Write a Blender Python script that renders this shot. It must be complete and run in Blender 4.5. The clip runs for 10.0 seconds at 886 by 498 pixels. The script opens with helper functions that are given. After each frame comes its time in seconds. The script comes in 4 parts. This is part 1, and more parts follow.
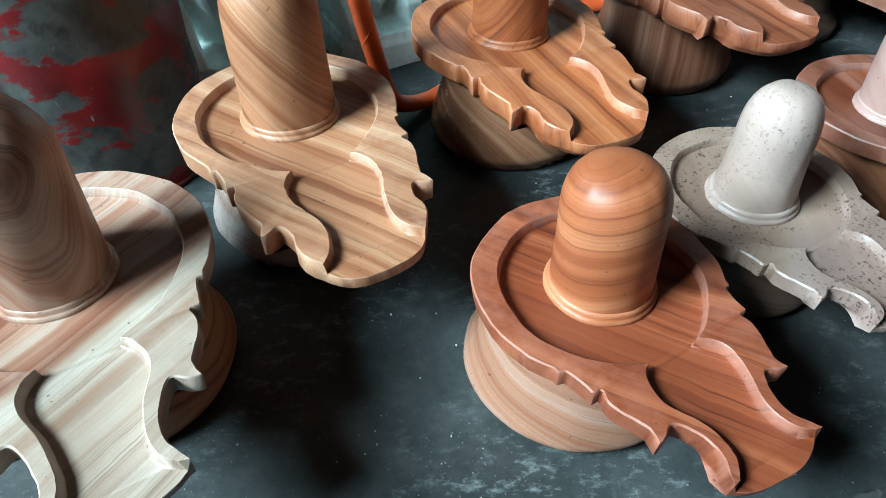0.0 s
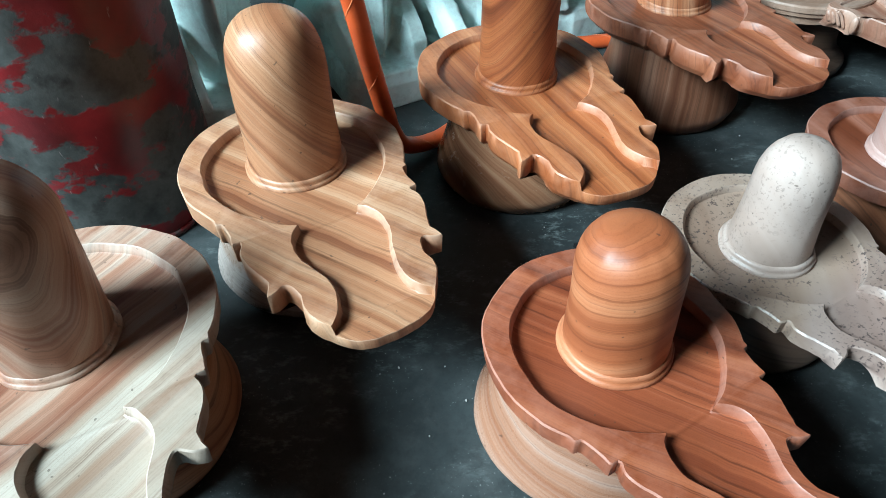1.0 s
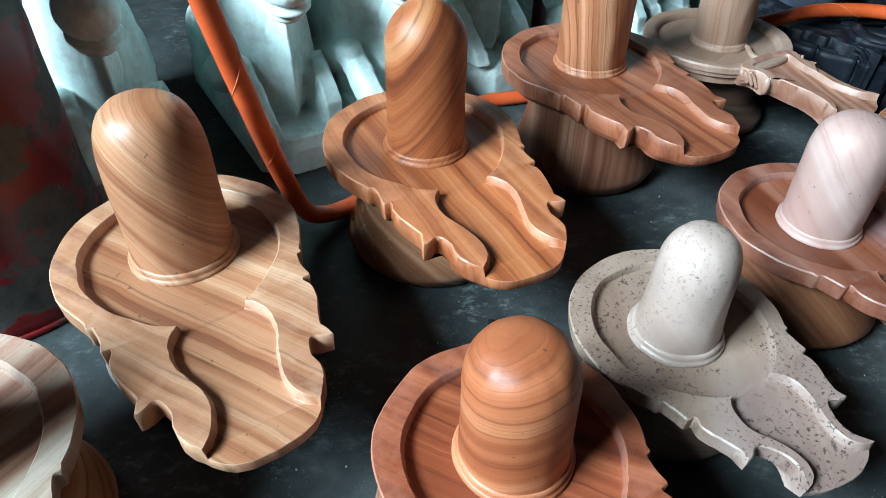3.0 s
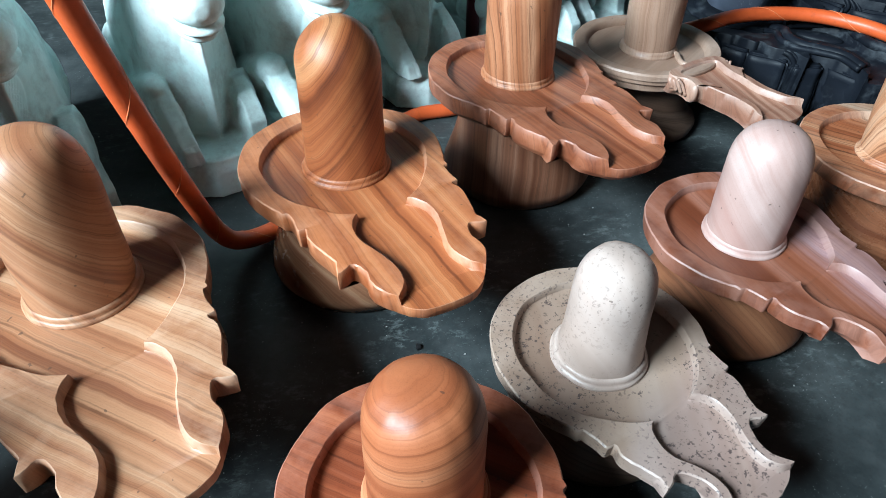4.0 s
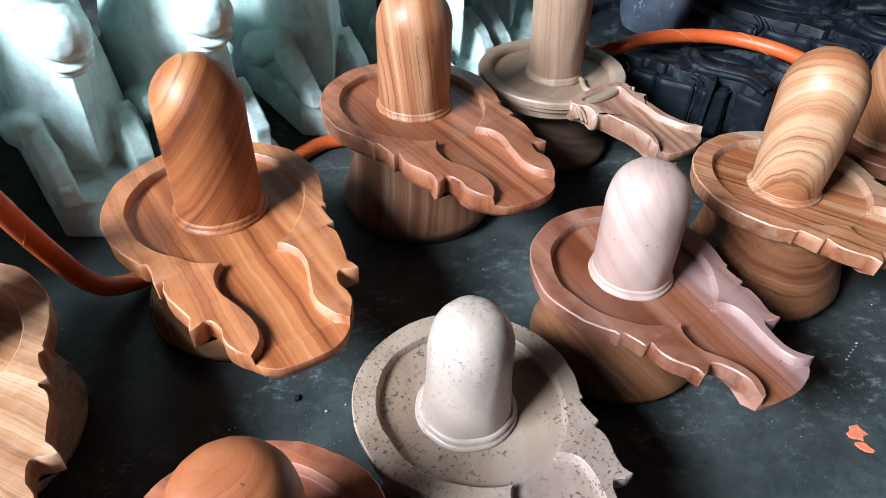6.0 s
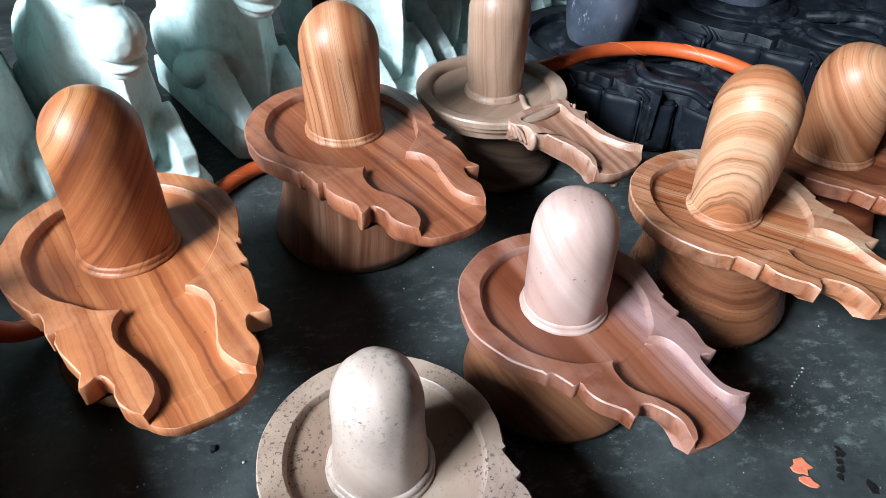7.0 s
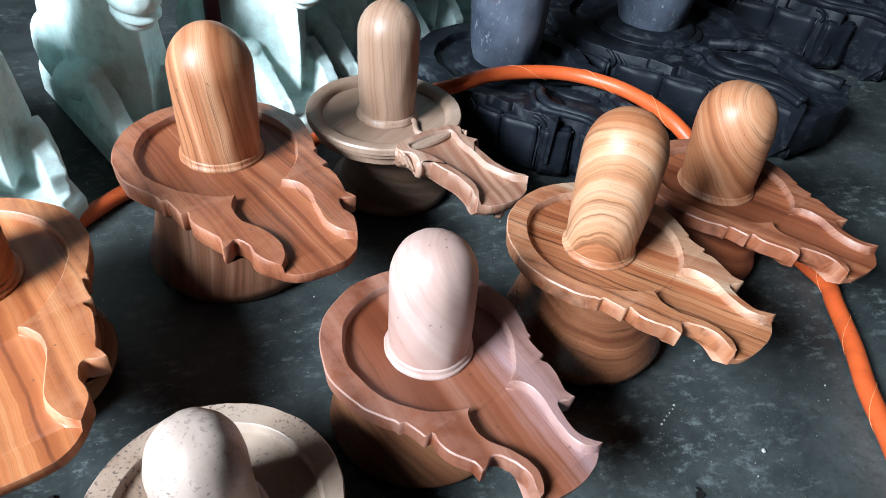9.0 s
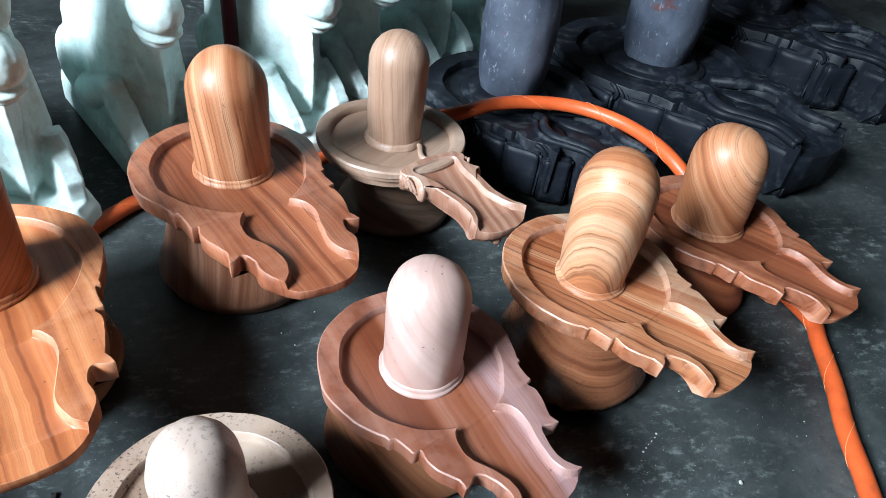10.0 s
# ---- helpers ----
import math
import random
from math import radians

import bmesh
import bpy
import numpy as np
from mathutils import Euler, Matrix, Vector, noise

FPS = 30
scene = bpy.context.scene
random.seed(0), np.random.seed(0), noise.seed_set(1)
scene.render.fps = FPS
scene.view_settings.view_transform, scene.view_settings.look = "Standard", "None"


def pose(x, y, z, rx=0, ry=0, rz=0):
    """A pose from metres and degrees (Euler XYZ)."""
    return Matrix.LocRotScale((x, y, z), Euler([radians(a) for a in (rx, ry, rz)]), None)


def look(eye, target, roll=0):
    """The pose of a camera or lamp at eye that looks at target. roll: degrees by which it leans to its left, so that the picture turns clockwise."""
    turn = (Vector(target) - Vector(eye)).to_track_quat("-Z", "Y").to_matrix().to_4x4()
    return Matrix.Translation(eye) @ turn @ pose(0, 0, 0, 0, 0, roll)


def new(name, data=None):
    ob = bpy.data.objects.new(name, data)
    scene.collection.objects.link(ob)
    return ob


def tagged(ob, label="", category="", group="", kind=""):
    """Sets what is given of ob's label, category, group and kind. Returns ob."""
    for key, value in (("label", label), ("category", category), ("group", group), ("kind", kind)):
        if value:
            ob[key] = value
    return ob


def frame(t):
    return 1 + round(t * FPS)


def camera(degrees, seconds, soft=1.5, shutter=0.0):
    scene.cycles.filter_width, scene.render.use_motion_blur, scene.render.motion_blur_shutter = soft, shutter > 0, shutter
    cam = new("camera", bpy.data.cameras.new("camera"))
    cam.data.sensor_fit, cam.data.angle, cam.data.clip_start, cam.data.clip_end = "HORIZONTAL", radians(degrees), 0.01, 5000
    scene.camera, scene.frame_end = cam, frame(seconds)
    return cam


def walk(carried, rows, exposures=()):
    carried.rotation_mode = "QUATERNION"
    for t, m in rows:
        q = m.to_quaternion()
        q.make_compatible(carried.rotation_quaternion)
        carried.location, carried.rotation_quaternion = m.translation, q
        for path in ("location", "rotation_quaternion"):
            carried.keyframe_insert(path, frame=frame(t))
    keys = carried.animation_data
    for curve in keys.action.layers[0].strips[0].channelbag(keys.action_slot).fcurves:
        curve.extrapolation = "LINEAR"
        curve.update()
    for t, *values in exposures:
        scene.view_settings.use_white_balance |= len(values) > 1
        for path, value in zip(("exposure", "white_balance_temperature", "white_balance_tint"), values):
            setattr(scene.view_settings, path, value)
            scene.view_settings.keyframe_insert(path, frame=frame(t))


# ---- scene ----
# ---- camera and its walk ----
cam = camera(66.0, 10.0, 0.9)
METRES, EYE, TILT, LEAN, TURN = 1.2, 1.235, -44.4, 0.75, 0.0
ROWS = [
    (0.0, 0.0, 0.0, 0.0, -0.0, 0.0, 0.0),
    (0.5, -0.0094, 0.0143, 0.0383, -0.21, 0.96, -0.29),
    (1.0, -0.0148, 0.022, 0.0682, 0.09, 1.36, 0.15),
    (1.5, 0.002, 0.0387, 0.1023, -0.49, 1.51, 0.14),
    (2.0, 0.0155, 0.058, 0.1297, -1.35, 2.08, -0.09),
    (2.5, 0.0502, 0.0671, 0.1637, -2.3, 3.07, 0.52),
    (4.0, 0.1967, 0.1182, 0.2298, -5.87, 3.38, 3.92),
    (4.5, 0.2446, 0.132, 0.2473, -7.1, 3.71, 4.96),
    (5.0, 0.2939, 0.1382, 0.2609, -7.34, 3.67, 5.8),
    (5.5, 0.3402, 0.1334, 0.2752, -7.65, 3.69, 5.37),
    (7.0, 0.524, 0.2014, 0.3444, -9.72, 4.0, 6.89),
    (7.5, 0.5817, 0.2138, 0.3604, -10.61, 4.05, 8.01),
    (8.0, 0.6361, 0.2224, 0.3762, -11.08, 4.09, 7.79),
    (8.5, 0.6815, 0.2203, 0.3824, -12.32, 3.51, 7.81),
    (9.0, 0.6958, 0.2012, 0.4062, -14.1, 3.29, 6.41),
    (9.5, 0.701, 0.1632, 0.4099, -13.73, 4.12, 4.64),
    (10.0, 0.6941, 0.1373, 0.4227, -13.99, 4.49, 3.72),
]
EXPOSURES = [(0.0, -0.16, 5600, -8), (2.5, -0.16, 5600, -6), (5.0, 0.06, 5850, 1), (7.5, 0.12, 6100, 5), (10.0, 0.28, 6000, 4)]
walk(cam, [(t, pose(0, 0, EYE, TILT, LEAN, TURN) @ pose(METRES * x, METRES * y, METRES * z, 90 + pitch, roll, yaw)) for t, x, y, z, yaw, pitch, roll in ROWS], EXPOSURES)

# ---- world and light: a shaded workshop, daylight through its open front ----
world = bpy.data.worlds.new("world")
scene.world = world
world.use_nodes = True
wn = world.node_tree
sky = wn.nodes.new("ShaderNodeTexSky")
sky.sky_type, sky.sun_disc, sky.sun_elevation, sky.sun_rotation = "NISHITA", False, radians(50), radians(200)
wn.links.new(sky.outputs[0], wn.nodes["Background"].inputs[0])
wn.nodes["Background"].inputs[1].default_value = 0.005


def opening_light(name, at, aim, width, height, watts, colour):
    lamp = bpy.data.lights.new(name, "AREA")
    lamp.shape, lamp.size, lamp.size_y, lamp.energy, lamp.color, lamp.spread = "RECTANGLE", width, height, watts, colour, radians(80)
    ob = new(name, lamp)
    ob.matrix_world = look(at, aim)
    return ob


opening_light("daylight", (-5.05, -1.35, 5.0), (0.8, 2.2, 0.3), 3.4, 2.1, 485, (0.855, 0.935, 1.0))


# ---- materials ----
class Nodes:
    """A small helper for node trees: each method adds a node and returns its output."""

    def __init__(self, name, rough=0.4, metal=0.0, spec=0.5):
        self.mat = bpy.data.materials.new(name)
        self.mat.use_nodes = True
        self.tree = self.mat.node_tree
        self.bsdf = self.tree.nodes["Principled BSDF"]
        self.bsdf.inputs["Roughness"].default_value = rough
        self.bsdf.inputs["Metallic"].default_value = metal
        self.bsdf.inputs["Specular IOR Level"].default_value = spec
        self.place = self.add("ShaderNodeTexCoord").outputs["Object"]

    def add(self, kind):
        return self.tree.nodes.new(kind)

    def put(self, value, socket):
        if isinstance(value, bpy.types.NodeSocket):
            self.tree.links.new(value, socket)
        else:
            socket.default_value = value

    def math(self, op, a, b=0.0, clamp=False):
        n = self.add("ShaderNodeMath")
        n.operation, n.use_clamp = op, clamp
        self.put(a, n.inputs[0])
        self.put(b, n.inputs[1])
        return n.outputs[0]

    def dot(self, a, d):
        n = self.add("ShaderNodeVectorMath")
        n.operation = "DOT_PRODUCT"
        self.put(a, n.inputs[0])
        self.put(d, n.inputs[1])
        return n.outputs["Value"]

    def noise(self, scale, detail=3.0, rough=0.55, where=None, stretch=None, seed=0.0):
        n = self.add("ShaderNodeTexNoise")
        n.noise_dimensions = "4D"
        n.inputs["Scale"].default_value, n.inputs["Detail"].default_value = scale, detail
        n.inputs["Roughness"].default_value, n.inputs["W"].default_value = rough, seed
        where = where or self.place
        if stretch:
            m = self.add("ShaderNodeMapping")
            m.inputs["Scale"].default_value = stretch
            self.put(where, m.inputs["Vector"])
            where = m.outputs[0]
        self.put(where, n.inputs["Vector"])
        return n.outputs[0]

    def line_noise(self, w, scale, detail=3.0, rough=0.6):
        n = self.add("ShaderNodeTexNoise")
        n.noise_dimensions = "1D"
        n.inputs["Scale"].default_value, n.inputs["Detail"].default_value, n.inputs["Roughness"].default_value = scale, detail, rough
        self.put(w, n.inputs["W"])
        return n.outputs[0]

    def ramp(self, fac, stops):
        n = self.add("ShaderNodeValToRGB")
        while len(n.color_ramp.elements) < len(stops):
            n.color_ramp.elements.new(0.5)
        for e, (p, c) in zip(n.color_ramp.elements, stops):
            e.position, e.color = p, (*c, 1) if len(c) == 3 else c
        self.put(fac, n.inputs[0])
        return n.outputs[0]

    def step(self, fac, lo, hi):
        n = self.add("ShaderNodeMapRange")
        n.clamp = True
        self.put(fac, n.inputs[0])
        n.inputs[1].default_value, n.inputs[2].default_value = lo, hi
        return n.outputs[0]

    def mix(self, fac, a, b, blend="MIX"):
        n = self.add("ShaderNodeMix")
        n.data_type, n.blend_type = "RGBA", blend
        self.put(fac, n.inputs[0])
        for v, s in ((a, n.inputs[6]), (b, n.inputs[7])):
            self.put((*v, 1) if isinstance(v, tuple) and len(v) == 3 else v, s)
        return n.outputs[2]

    def bump(self, height, strength, distance=0.002):
        n = self.add("ShaderNodeBump")
        n.inputs["Strength"].default_value, n.inputs["Distance"].default_value = strength, distance
        self.put(height, n.inputs["Height"])
        self.put(n.outputs[0], self.bsdf.inputs["Normal"])

    def done(self, colour, rough=None):
        self.put((*colour, 1) if isinstance(colour, tuple) and len(colour) == 3 else colour, self.bsdf.inputs["Base Color"])
        if rough is not None:
            self.put(rough, self.bsdf.inputs["Roughness"])
        return self.mat


def banded_stone(name, grain, colours, freq=14.0, warp=0.03, rough=0.47, lines=0.5, pits=0.0, seed=0.0, warp_scale=3.0, contrast=1.0, line_colour=None, cut_light=0.0, bed=None):
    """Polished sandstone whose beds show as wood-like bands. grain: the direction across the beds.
    cut_light: how far the light that raw sloping cuts catch is painted in as paler colour. bed: colours, direction and
    start of a second, different bed."""
    n = Nodes(name, rough, spec=0.5)
    line_colour = line_colour or tuple(c * 0.42 for c in colours[0])
    d = Vector(grain).normalized()
    w = n.dot(n.place, tuple(d))
    w = n.math("ADD", w, n.math("MULTIPLY", n.math("SUBTRACT", n.noise(warp_scale, 2.0, 0.5, seed=seed), 0.5), warp * 2))
    w = n.math("ADD", w, n.math("MULTIPLY", n.math("SUBTRACT", n.noise(16.0, 3.0, 0.55, seed=seed + 3), 0.5), 0.010))
    w = n.math("ADD", w, seed)
    zone = n.math("MULTIPLY", n.math("SUBTRACT", n.line_noise(n.math("ADD", w, 1.7), freq * 0.3, 1.0), 0.5), 0.55)
    broad = n.math("ADD", n.step(n.line_noise(w, freq, 4.0, 0.6), 0.5 - 0.19 / contrast, 0.5 + 0.19 / contrast), zone, True)
    k = len(colours) - 1
    colour = n.ramp(broad, [(i / k, c) for i, c in enumerate(colours)])
    if bed:
        other, way, start = bed
        colour_2 = n.ramp(broad, [(i / (len(other) - 1), c) for i, c in enumerate(other)])
        across = n.math("ADD", n.dot(n.place, way), n.math("MULTIPLY", n.math("SUBTRACT", n.noise(6.0, 3.0, 0.55, seed=seed + 12), 0.5), 0.10))
        across = n.math("ADD", across, n.math("MULTIPLY", n.math("SUBTRACT", broad, 0.5), 0.07))
        colour = n.mix(n.step(across, start - 0.035, start + 0.035), colour, colour_2)
    patch = n.step(n.noise(4.5, 3.0, 0.6, seed=seed + 6), 0.36, 0.62)
    fine = n.math("MULTIPLY", n.step(n.line_noise(n.math("ADD", w, 7.3), freq * 4.0, 4.0, 0.72), 0.53, 0.64), patch)
    colour = n.mix(n.math("MULTIPLY", fine, min(1.0, lines * 1.35)), colour, line_colour)
    hair = n.step(n.line_noise(n.math("ADD", w, 11.9), freq * 17.0, 4.0, 0.75), 0.50, 0.78)
    colour = n.mix(n.math("MULTIPLY", hair, lines * 1.0), colour, line_colour)
    pale = n.step(n.line_noise(n.math("ADD", w, 3.1), freq * 2.6, 4.0, 0.7), 0.58, 0.78)
    colour = n.mix(n.math("MULTIPLY", pale, 0.27), colour, tuple(min(0.85, c * 1.2 + 0.04) for c in colours[-1]))
    cloud = n.noise(7.0, 4.0, 0.6, seed=seed + 9)
    colour = n.mix(n.math("MULTIPLY", n.step(cloud, 0.42, 0.78), 0.22), colour, tuple(c * 0.62 for c in colours[1]))
    grains = n.noise(380.0, 2.0, 0.6)
    colour = n.mix(n.math("MULTIPLY", n.step(grains, 0.52, 0.75), 0.22), colour, line_colour)
    worn = n.math("MULTIPLY", n.step(n.add("ShaderNodeNewGeometry").outputs["Pointiness"], 0.515, 0.60), n.step(n.noise(18.0, 4.0, 0.7, seed=seed + 7), 0.35, 0.6))
    colour = n.mix(n.math("MULTIPLY", worn, 0.42), colour, tuple(min(0.8, c * 1.15 + 0.10) for c in colours[-1]))
    # raw sloping cuts are painted paler, for the light they catch
    cut_pale = 0.0
    if cut_light:
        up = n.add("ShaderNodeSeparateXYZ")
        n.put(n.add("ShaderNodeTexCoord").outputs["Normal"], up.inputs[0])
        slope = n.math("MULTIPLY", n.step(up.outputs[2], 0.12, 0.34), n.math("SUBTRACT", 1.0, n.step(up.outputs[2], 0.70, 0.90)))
        cut_pale = n.math("MULTIPLY", slope, n.math("ADD", n.math("MULTIPLY", n.step(n.noise(30.0, 4.0, 0.7, seed=seed + 4), 0.3, 0.6), 0.6), 0.4))
        colour = n.mix(n.math("MULTIPLY", cut_pale, cut_light), colour, tuple(min(0.8, c * 0.9 + 0.14) for c in colours[-1]))
    dots = n.step(n.noise(75.0, 1.0, 0.5, seed=seed + 8), 0.735, 0.76)
    colour = n.mix(n.math("MULTIPLY", dots, 0.6), colour, (0.05, 0.03, 0.022))
    if pits:
        spots = n.math("MULTIPLY", n.step(n.noise(120.0, 3.0, 0.62, seed=seed + 5), 0.56, 0.61), n.step(n.noise(7.0, 3.0, 0.6, seed=seed + 1), 0.41, 0.54))
        colour = n.mix(n.math("MULTIPLY", spots, pits), colour, (0.06, 0.04, 0.038))
    n.bump(n.math("ADD", n.noise(140.0, 3.0, 0.6), n.math("MULTIPLY", fine, 0.35)), 0.14, 0.0015)
    gloss = n.math("ADD", n.math("MULTIPLY", n.noise(26.0, 5.0, 0.7, seed=seed + 2), 0.28), rough - 0.14)
    return n.done(colour, gloss)


def floor_stone():
    n = Nodes("dark_floor_stone", 0.4, spec=0.32)
    base = n.ramp(n.noise(2.2, 5.0, 0.62), [(0.30, (0.012, 0.015, 0.016)), (0.50, (0.034, 0.040, 0.041)), (0.72, (0.082, 0.092, 0.092))])
    base = n.mix(n.math("MULTIPLY", n.step(n.noise(11.0, 5.0, 0.65), 0.45, 0.75), 0.5), base, (0.075, 0.080, 0.080))
    fine = n.noise(150.0, 3.0, 0.7)
    base = n.mix(n.math("MULTIPLY", n.step(fine, 0.55, 0.75), 0.35), base, (0.012, 0.013, 0.014))
    scuff = n.math("MULTIPLY", n.step(n.noise(30.0, 5.0, 0.75, stretch=(0.55, 1.0, 1.0), seed=4.0), 0.52, 0.66), n.step(n.noise(2.6, 3.0, 0.5, seed=8.0), 0.42, 0.62))
    base = n.mix(n.math("MULTIPLY", scuff, 0.7), base, (0.22, 0.25, 0.245))
    mottle = n.step(n.noise(42.0, 5.0, 0.75, seed=5.0), 0.50, 0.66)
    base = n.mix(n.math("MULTIPLY", mottle, 0.45), base, (0.018, 0.020, 0.020))
    dust = n.math("MULTIPLY", n.step(n.noise(230.0, 1.0, 0.5, seed=2.0), 0.70, 0.76), n.step(n.noise(5.0, 2.0, 0.5, seed=6.0), 0.42, 0.62))
    base = n.mix(n.math("MULTIPLY", dust, 0.8), base, (0.45, 0.46, 0.44))
    n.bump(n.math("ADD", n.noise(60.0, 4.0, 0.6), n.math("MULTIPLY", fine, 0.5)), 0.12, 0.0015)
    rough = n.math("ADD", n.math("MULTIPLY", n.noise(14.0, 4.0, 0.65), 0.28), 0.30)
    return n.done(base, rough)


def plaster(name, a, b, dirt, rough=0.75):
    n = Nodes(name, rough, spec=0.3)
    colour = n.mix(n.step(n.noise(5.0, 4.0, 0.6), 0.35, 0.7), a, b)
    soil = n.math("MULTIPLY", n.step(n.noise(7.0, 6.0, 0.72, seed=3.0), 0.48, 0.70), 0.7)
    colour = n.mix(soil, colour, dirt)
    colour = n.mix(n.math("MULTIPLY", n.step(n.noise(260.0, 2.0, 0.6), 0.58, 0.72), 0.12), colour, (0.3, 0.3, 0.28))
    n.bump(n.math("ADD", n.noise(45.0, 4.0, 0.6), n.math("MULTIPLY", n.noise(240.0, 2.0, 0.6), 0.3)), 0.25, 0.003)
    return n.done(colour)


def painted_drum():
    n = Nodes("worn_red_drum_paint", 0.5, spec=0.4)
    red = n.mix(n.step(n.noise(6.0, 4.0, 0.6), 0.35, 0.65), (0.17, 0.008, 0.010), (0.07, 0.005, 0.006))
    grey = n.ramp(n.noise(9.0, 5.0, 0.65, seed=2.0), [(0.35, (0.020, 0.020, 0.018)), (0.55, (0.060, 0.060, 0.055)), (0.7, (0.012, 0.010, 0.009))])
    worn = n.step(n.noise(3.6, 6.0, 0.62, stretch=(1.0, 1.0, 1.5), seed=5.0), 0.47, 0.50)
    colour = n.mix(worn, red, grey)
    scratch = n.step(n.noise(60.0, 3.0, 0.7, stretch=(1.0, 1.0, 0.25), seed=1.0), 0.66, 0.74)
    colour = n.mix(n.math("MULTIPLY", scratch, 0.5), colour, (0.36, 0.3, 0.28))
    n.bump(n.math("ADD", n.math("MULTIPLY", worn, -0.6), n.noise(80.0, 3.0, 0.6)), 0.3, 0.002)
    return n.done(colour, n.math("ADD", n.math("MULTIPLY", worn, 0.25), 0.38))


def black_stone(name, shade, dust, rough=0.5):
    n = Nodes(name, rough, spec=0.16)
    colour = n.mix(n.step(n.noise(6.0, 4.0, 0.6), 0.35, 0.7), shade, tuple(c * 1.7 for c in shade))
    d = n.math("MULTIPLY", n.step(n.noise(16.0, 5.0, 0.7, seed=2.0), 0.50, 0.72), n.step(n.noise(3.0, 3.0, 0.5, seed=4.0), 0.40, 0.65))
    colour = n.mix(n.math("MULTIPLY", d, dust), colour, (0.20, 0.22, 0.24))
    nick = n.math("MULTIPLY", n.step(n.noise(34.0, 4.0, 0.8, stretch=(0.35, 1.0, 1.0), seed=9.0), 0.66, 0.72), n.step(n.noise(4.0, 2.0, 0.5, seed=11.0), 0.45, 0.6))
    colour = n.mix(n.math("MULTIPLY", nick, 0.7), colour, (0.40, 0.43, 0.46))
    n.bump(n.math("ADD", n.noise(70.0, 4.0, 0.6), n.math("MULTIPLY", d, 0.4)), 0.25, 0.002)
    return n.done(colour, n.math("ADD", n.math("MULTIPLY", d, 0.25), rough))


def blue_grey_stone():
    n = Nodes("blue_grey_ling_stone", 0.38, spec=0.45)
    colour = n.mix(n.step(n.noise(4.0, 4.0, 0.6), 0.35, 0.65), (0.022, 0.027, 0.042), (0.090, 0.102, 0.135))
    colour = n.mix(n.step(n.noise(5.0, 3.0, 0.5, stretch=(1.0, 1.0, 2.5), seed=7.0), 0.60, 0.66), colour, (0.075, 0.036, 0.040))
    flecks = n.step(n.noise(38.0, 4.0, 0.75, stretch=(1.4, 1.4, 0.6), seed=2.0), 0.58, 0.70)
    colour = n.mix(n.math("MULTIPLY", flecks, 0.6), colour, (0.36, 0.38, 0.42))
    n.bump(n.noise(90.0, 3.0, 0.6), 0.15, 0.002)
    return n.done(colour)


def hose_rubber():
    n = Nodes("orange_hose_rubber", 0.42, spec=0.45)
    colour = n.mix(n.step(n.noise(14.0, 4.0, 0.6), 0.35, 0.7), (0.62, 0.105, 0.026), (0.50, 0.075, 0.018))
    soil = n.step(n.noise(26.0, 5.0, 0.7, seed=3.0), 0.56, 0.72)
    colour = n.mix(n.math("MULTIPLY", soil, 0.4), colour, (0.20, 0.06, 0.03))
    n.bump(n.noise(120.0, 3.0, 0.6), 0.15, 0.002)
    return n.done(colour)


def plain(name, colour, rough=0.6, vary=0.25, scale=12.0):
    n = Nodes(name, rough, spec=0.4)
    c = n.mix(n.step(n.noise(scale, 4.0, 0.6), 0.3, 0.7), tuple(v * (1 - vary) for v in colour), tuple(min(1, v * (1 + vary)) for v in colour))
    n.bump(n.noise(scale * 6, 3.0, 0.6), 0.2, 0.002)
    return n.done(c)


FLOOR = floor_stone()
WALL = plaster("workshop_wall_plaster", (0.030, 0.027, 0.024), (0.022, 0.020, 0.018), (0.012, 0.011, 0.010), 0.9)
STATUE = plaster("mint_white_plaster", (0.62, 0.79, 0.77), (0.76, 0.85, 0.83), (0.30, 0.33, 0.32))
DRUM = painted_drum()
BLACK = black_stone("black_stone", (0.0060, 0.0072, 0.0105), 0.30)
BLUE = blue_grey_stone()
HOSE = hose_rubber()
MAROON = plain("maroon_paint", (0.07, 0.010, 0.018), 0.4)

# bands of the sandstones, dark to pale
TAN = [(.18,.060,.026),(.315,.132,.062),(.415,.208,.108),(.52,.315,.192)]
OLIVE = [(.20,.076,.042),(.31,.152,.095),(.38,.232,.162),(.45,.335,.26)]
OLIVE_GREY = [(.24,.150,.100),(.31,.235,.175),(.36,.29,.225),(.41,.35,.285)]
RUST = [(0.1, 0.022, 0.009), (0.19, 0.044, 0.017), (0.27, 0.07, 0.027), (0.38, 0.12, 0.052)]
AMBER = [(0.16, 0.039, 0.013), (0.29, 0.081, 0.026), (0.42, 0.139, 0.049), (0.53, 0.23, 0.098)]
HONEY = [(.25,.075,.028),(.40,.152,.066),(.50,.24,.125),(.58,.35,.22)]
CREAM = [(.225,.142,.100),(.265,.178,.130),(.30,.210,.158),(.34,.25,.195)]
CREAM_PINK = [(.19,.118,.095),(.235,.155,.128),(.27,.188,.160),(.31,.23,.2)]
PINK = [(.33,.165,.135),(.42,.275,.24),(.49,.35,.315),(.55,.42,.39)]
MAUVE = [(0.145, 0.037, 0.015), (0.205, 0.062, 0.029), (0.245, 0.086, 0.048), (0.29, 0.122, 0.080)]
MAUVE_PALE = [(0.18, 0.082, 0.070), (0.22, 0.118, 0.110), (0.26, 0.15, 0.147), (0.31, 0.19, 0.19)]
COPPER = [(.25,.078,.030),(.37,.138,.060),(.47,.212,.108),(.56,.305,.178)]
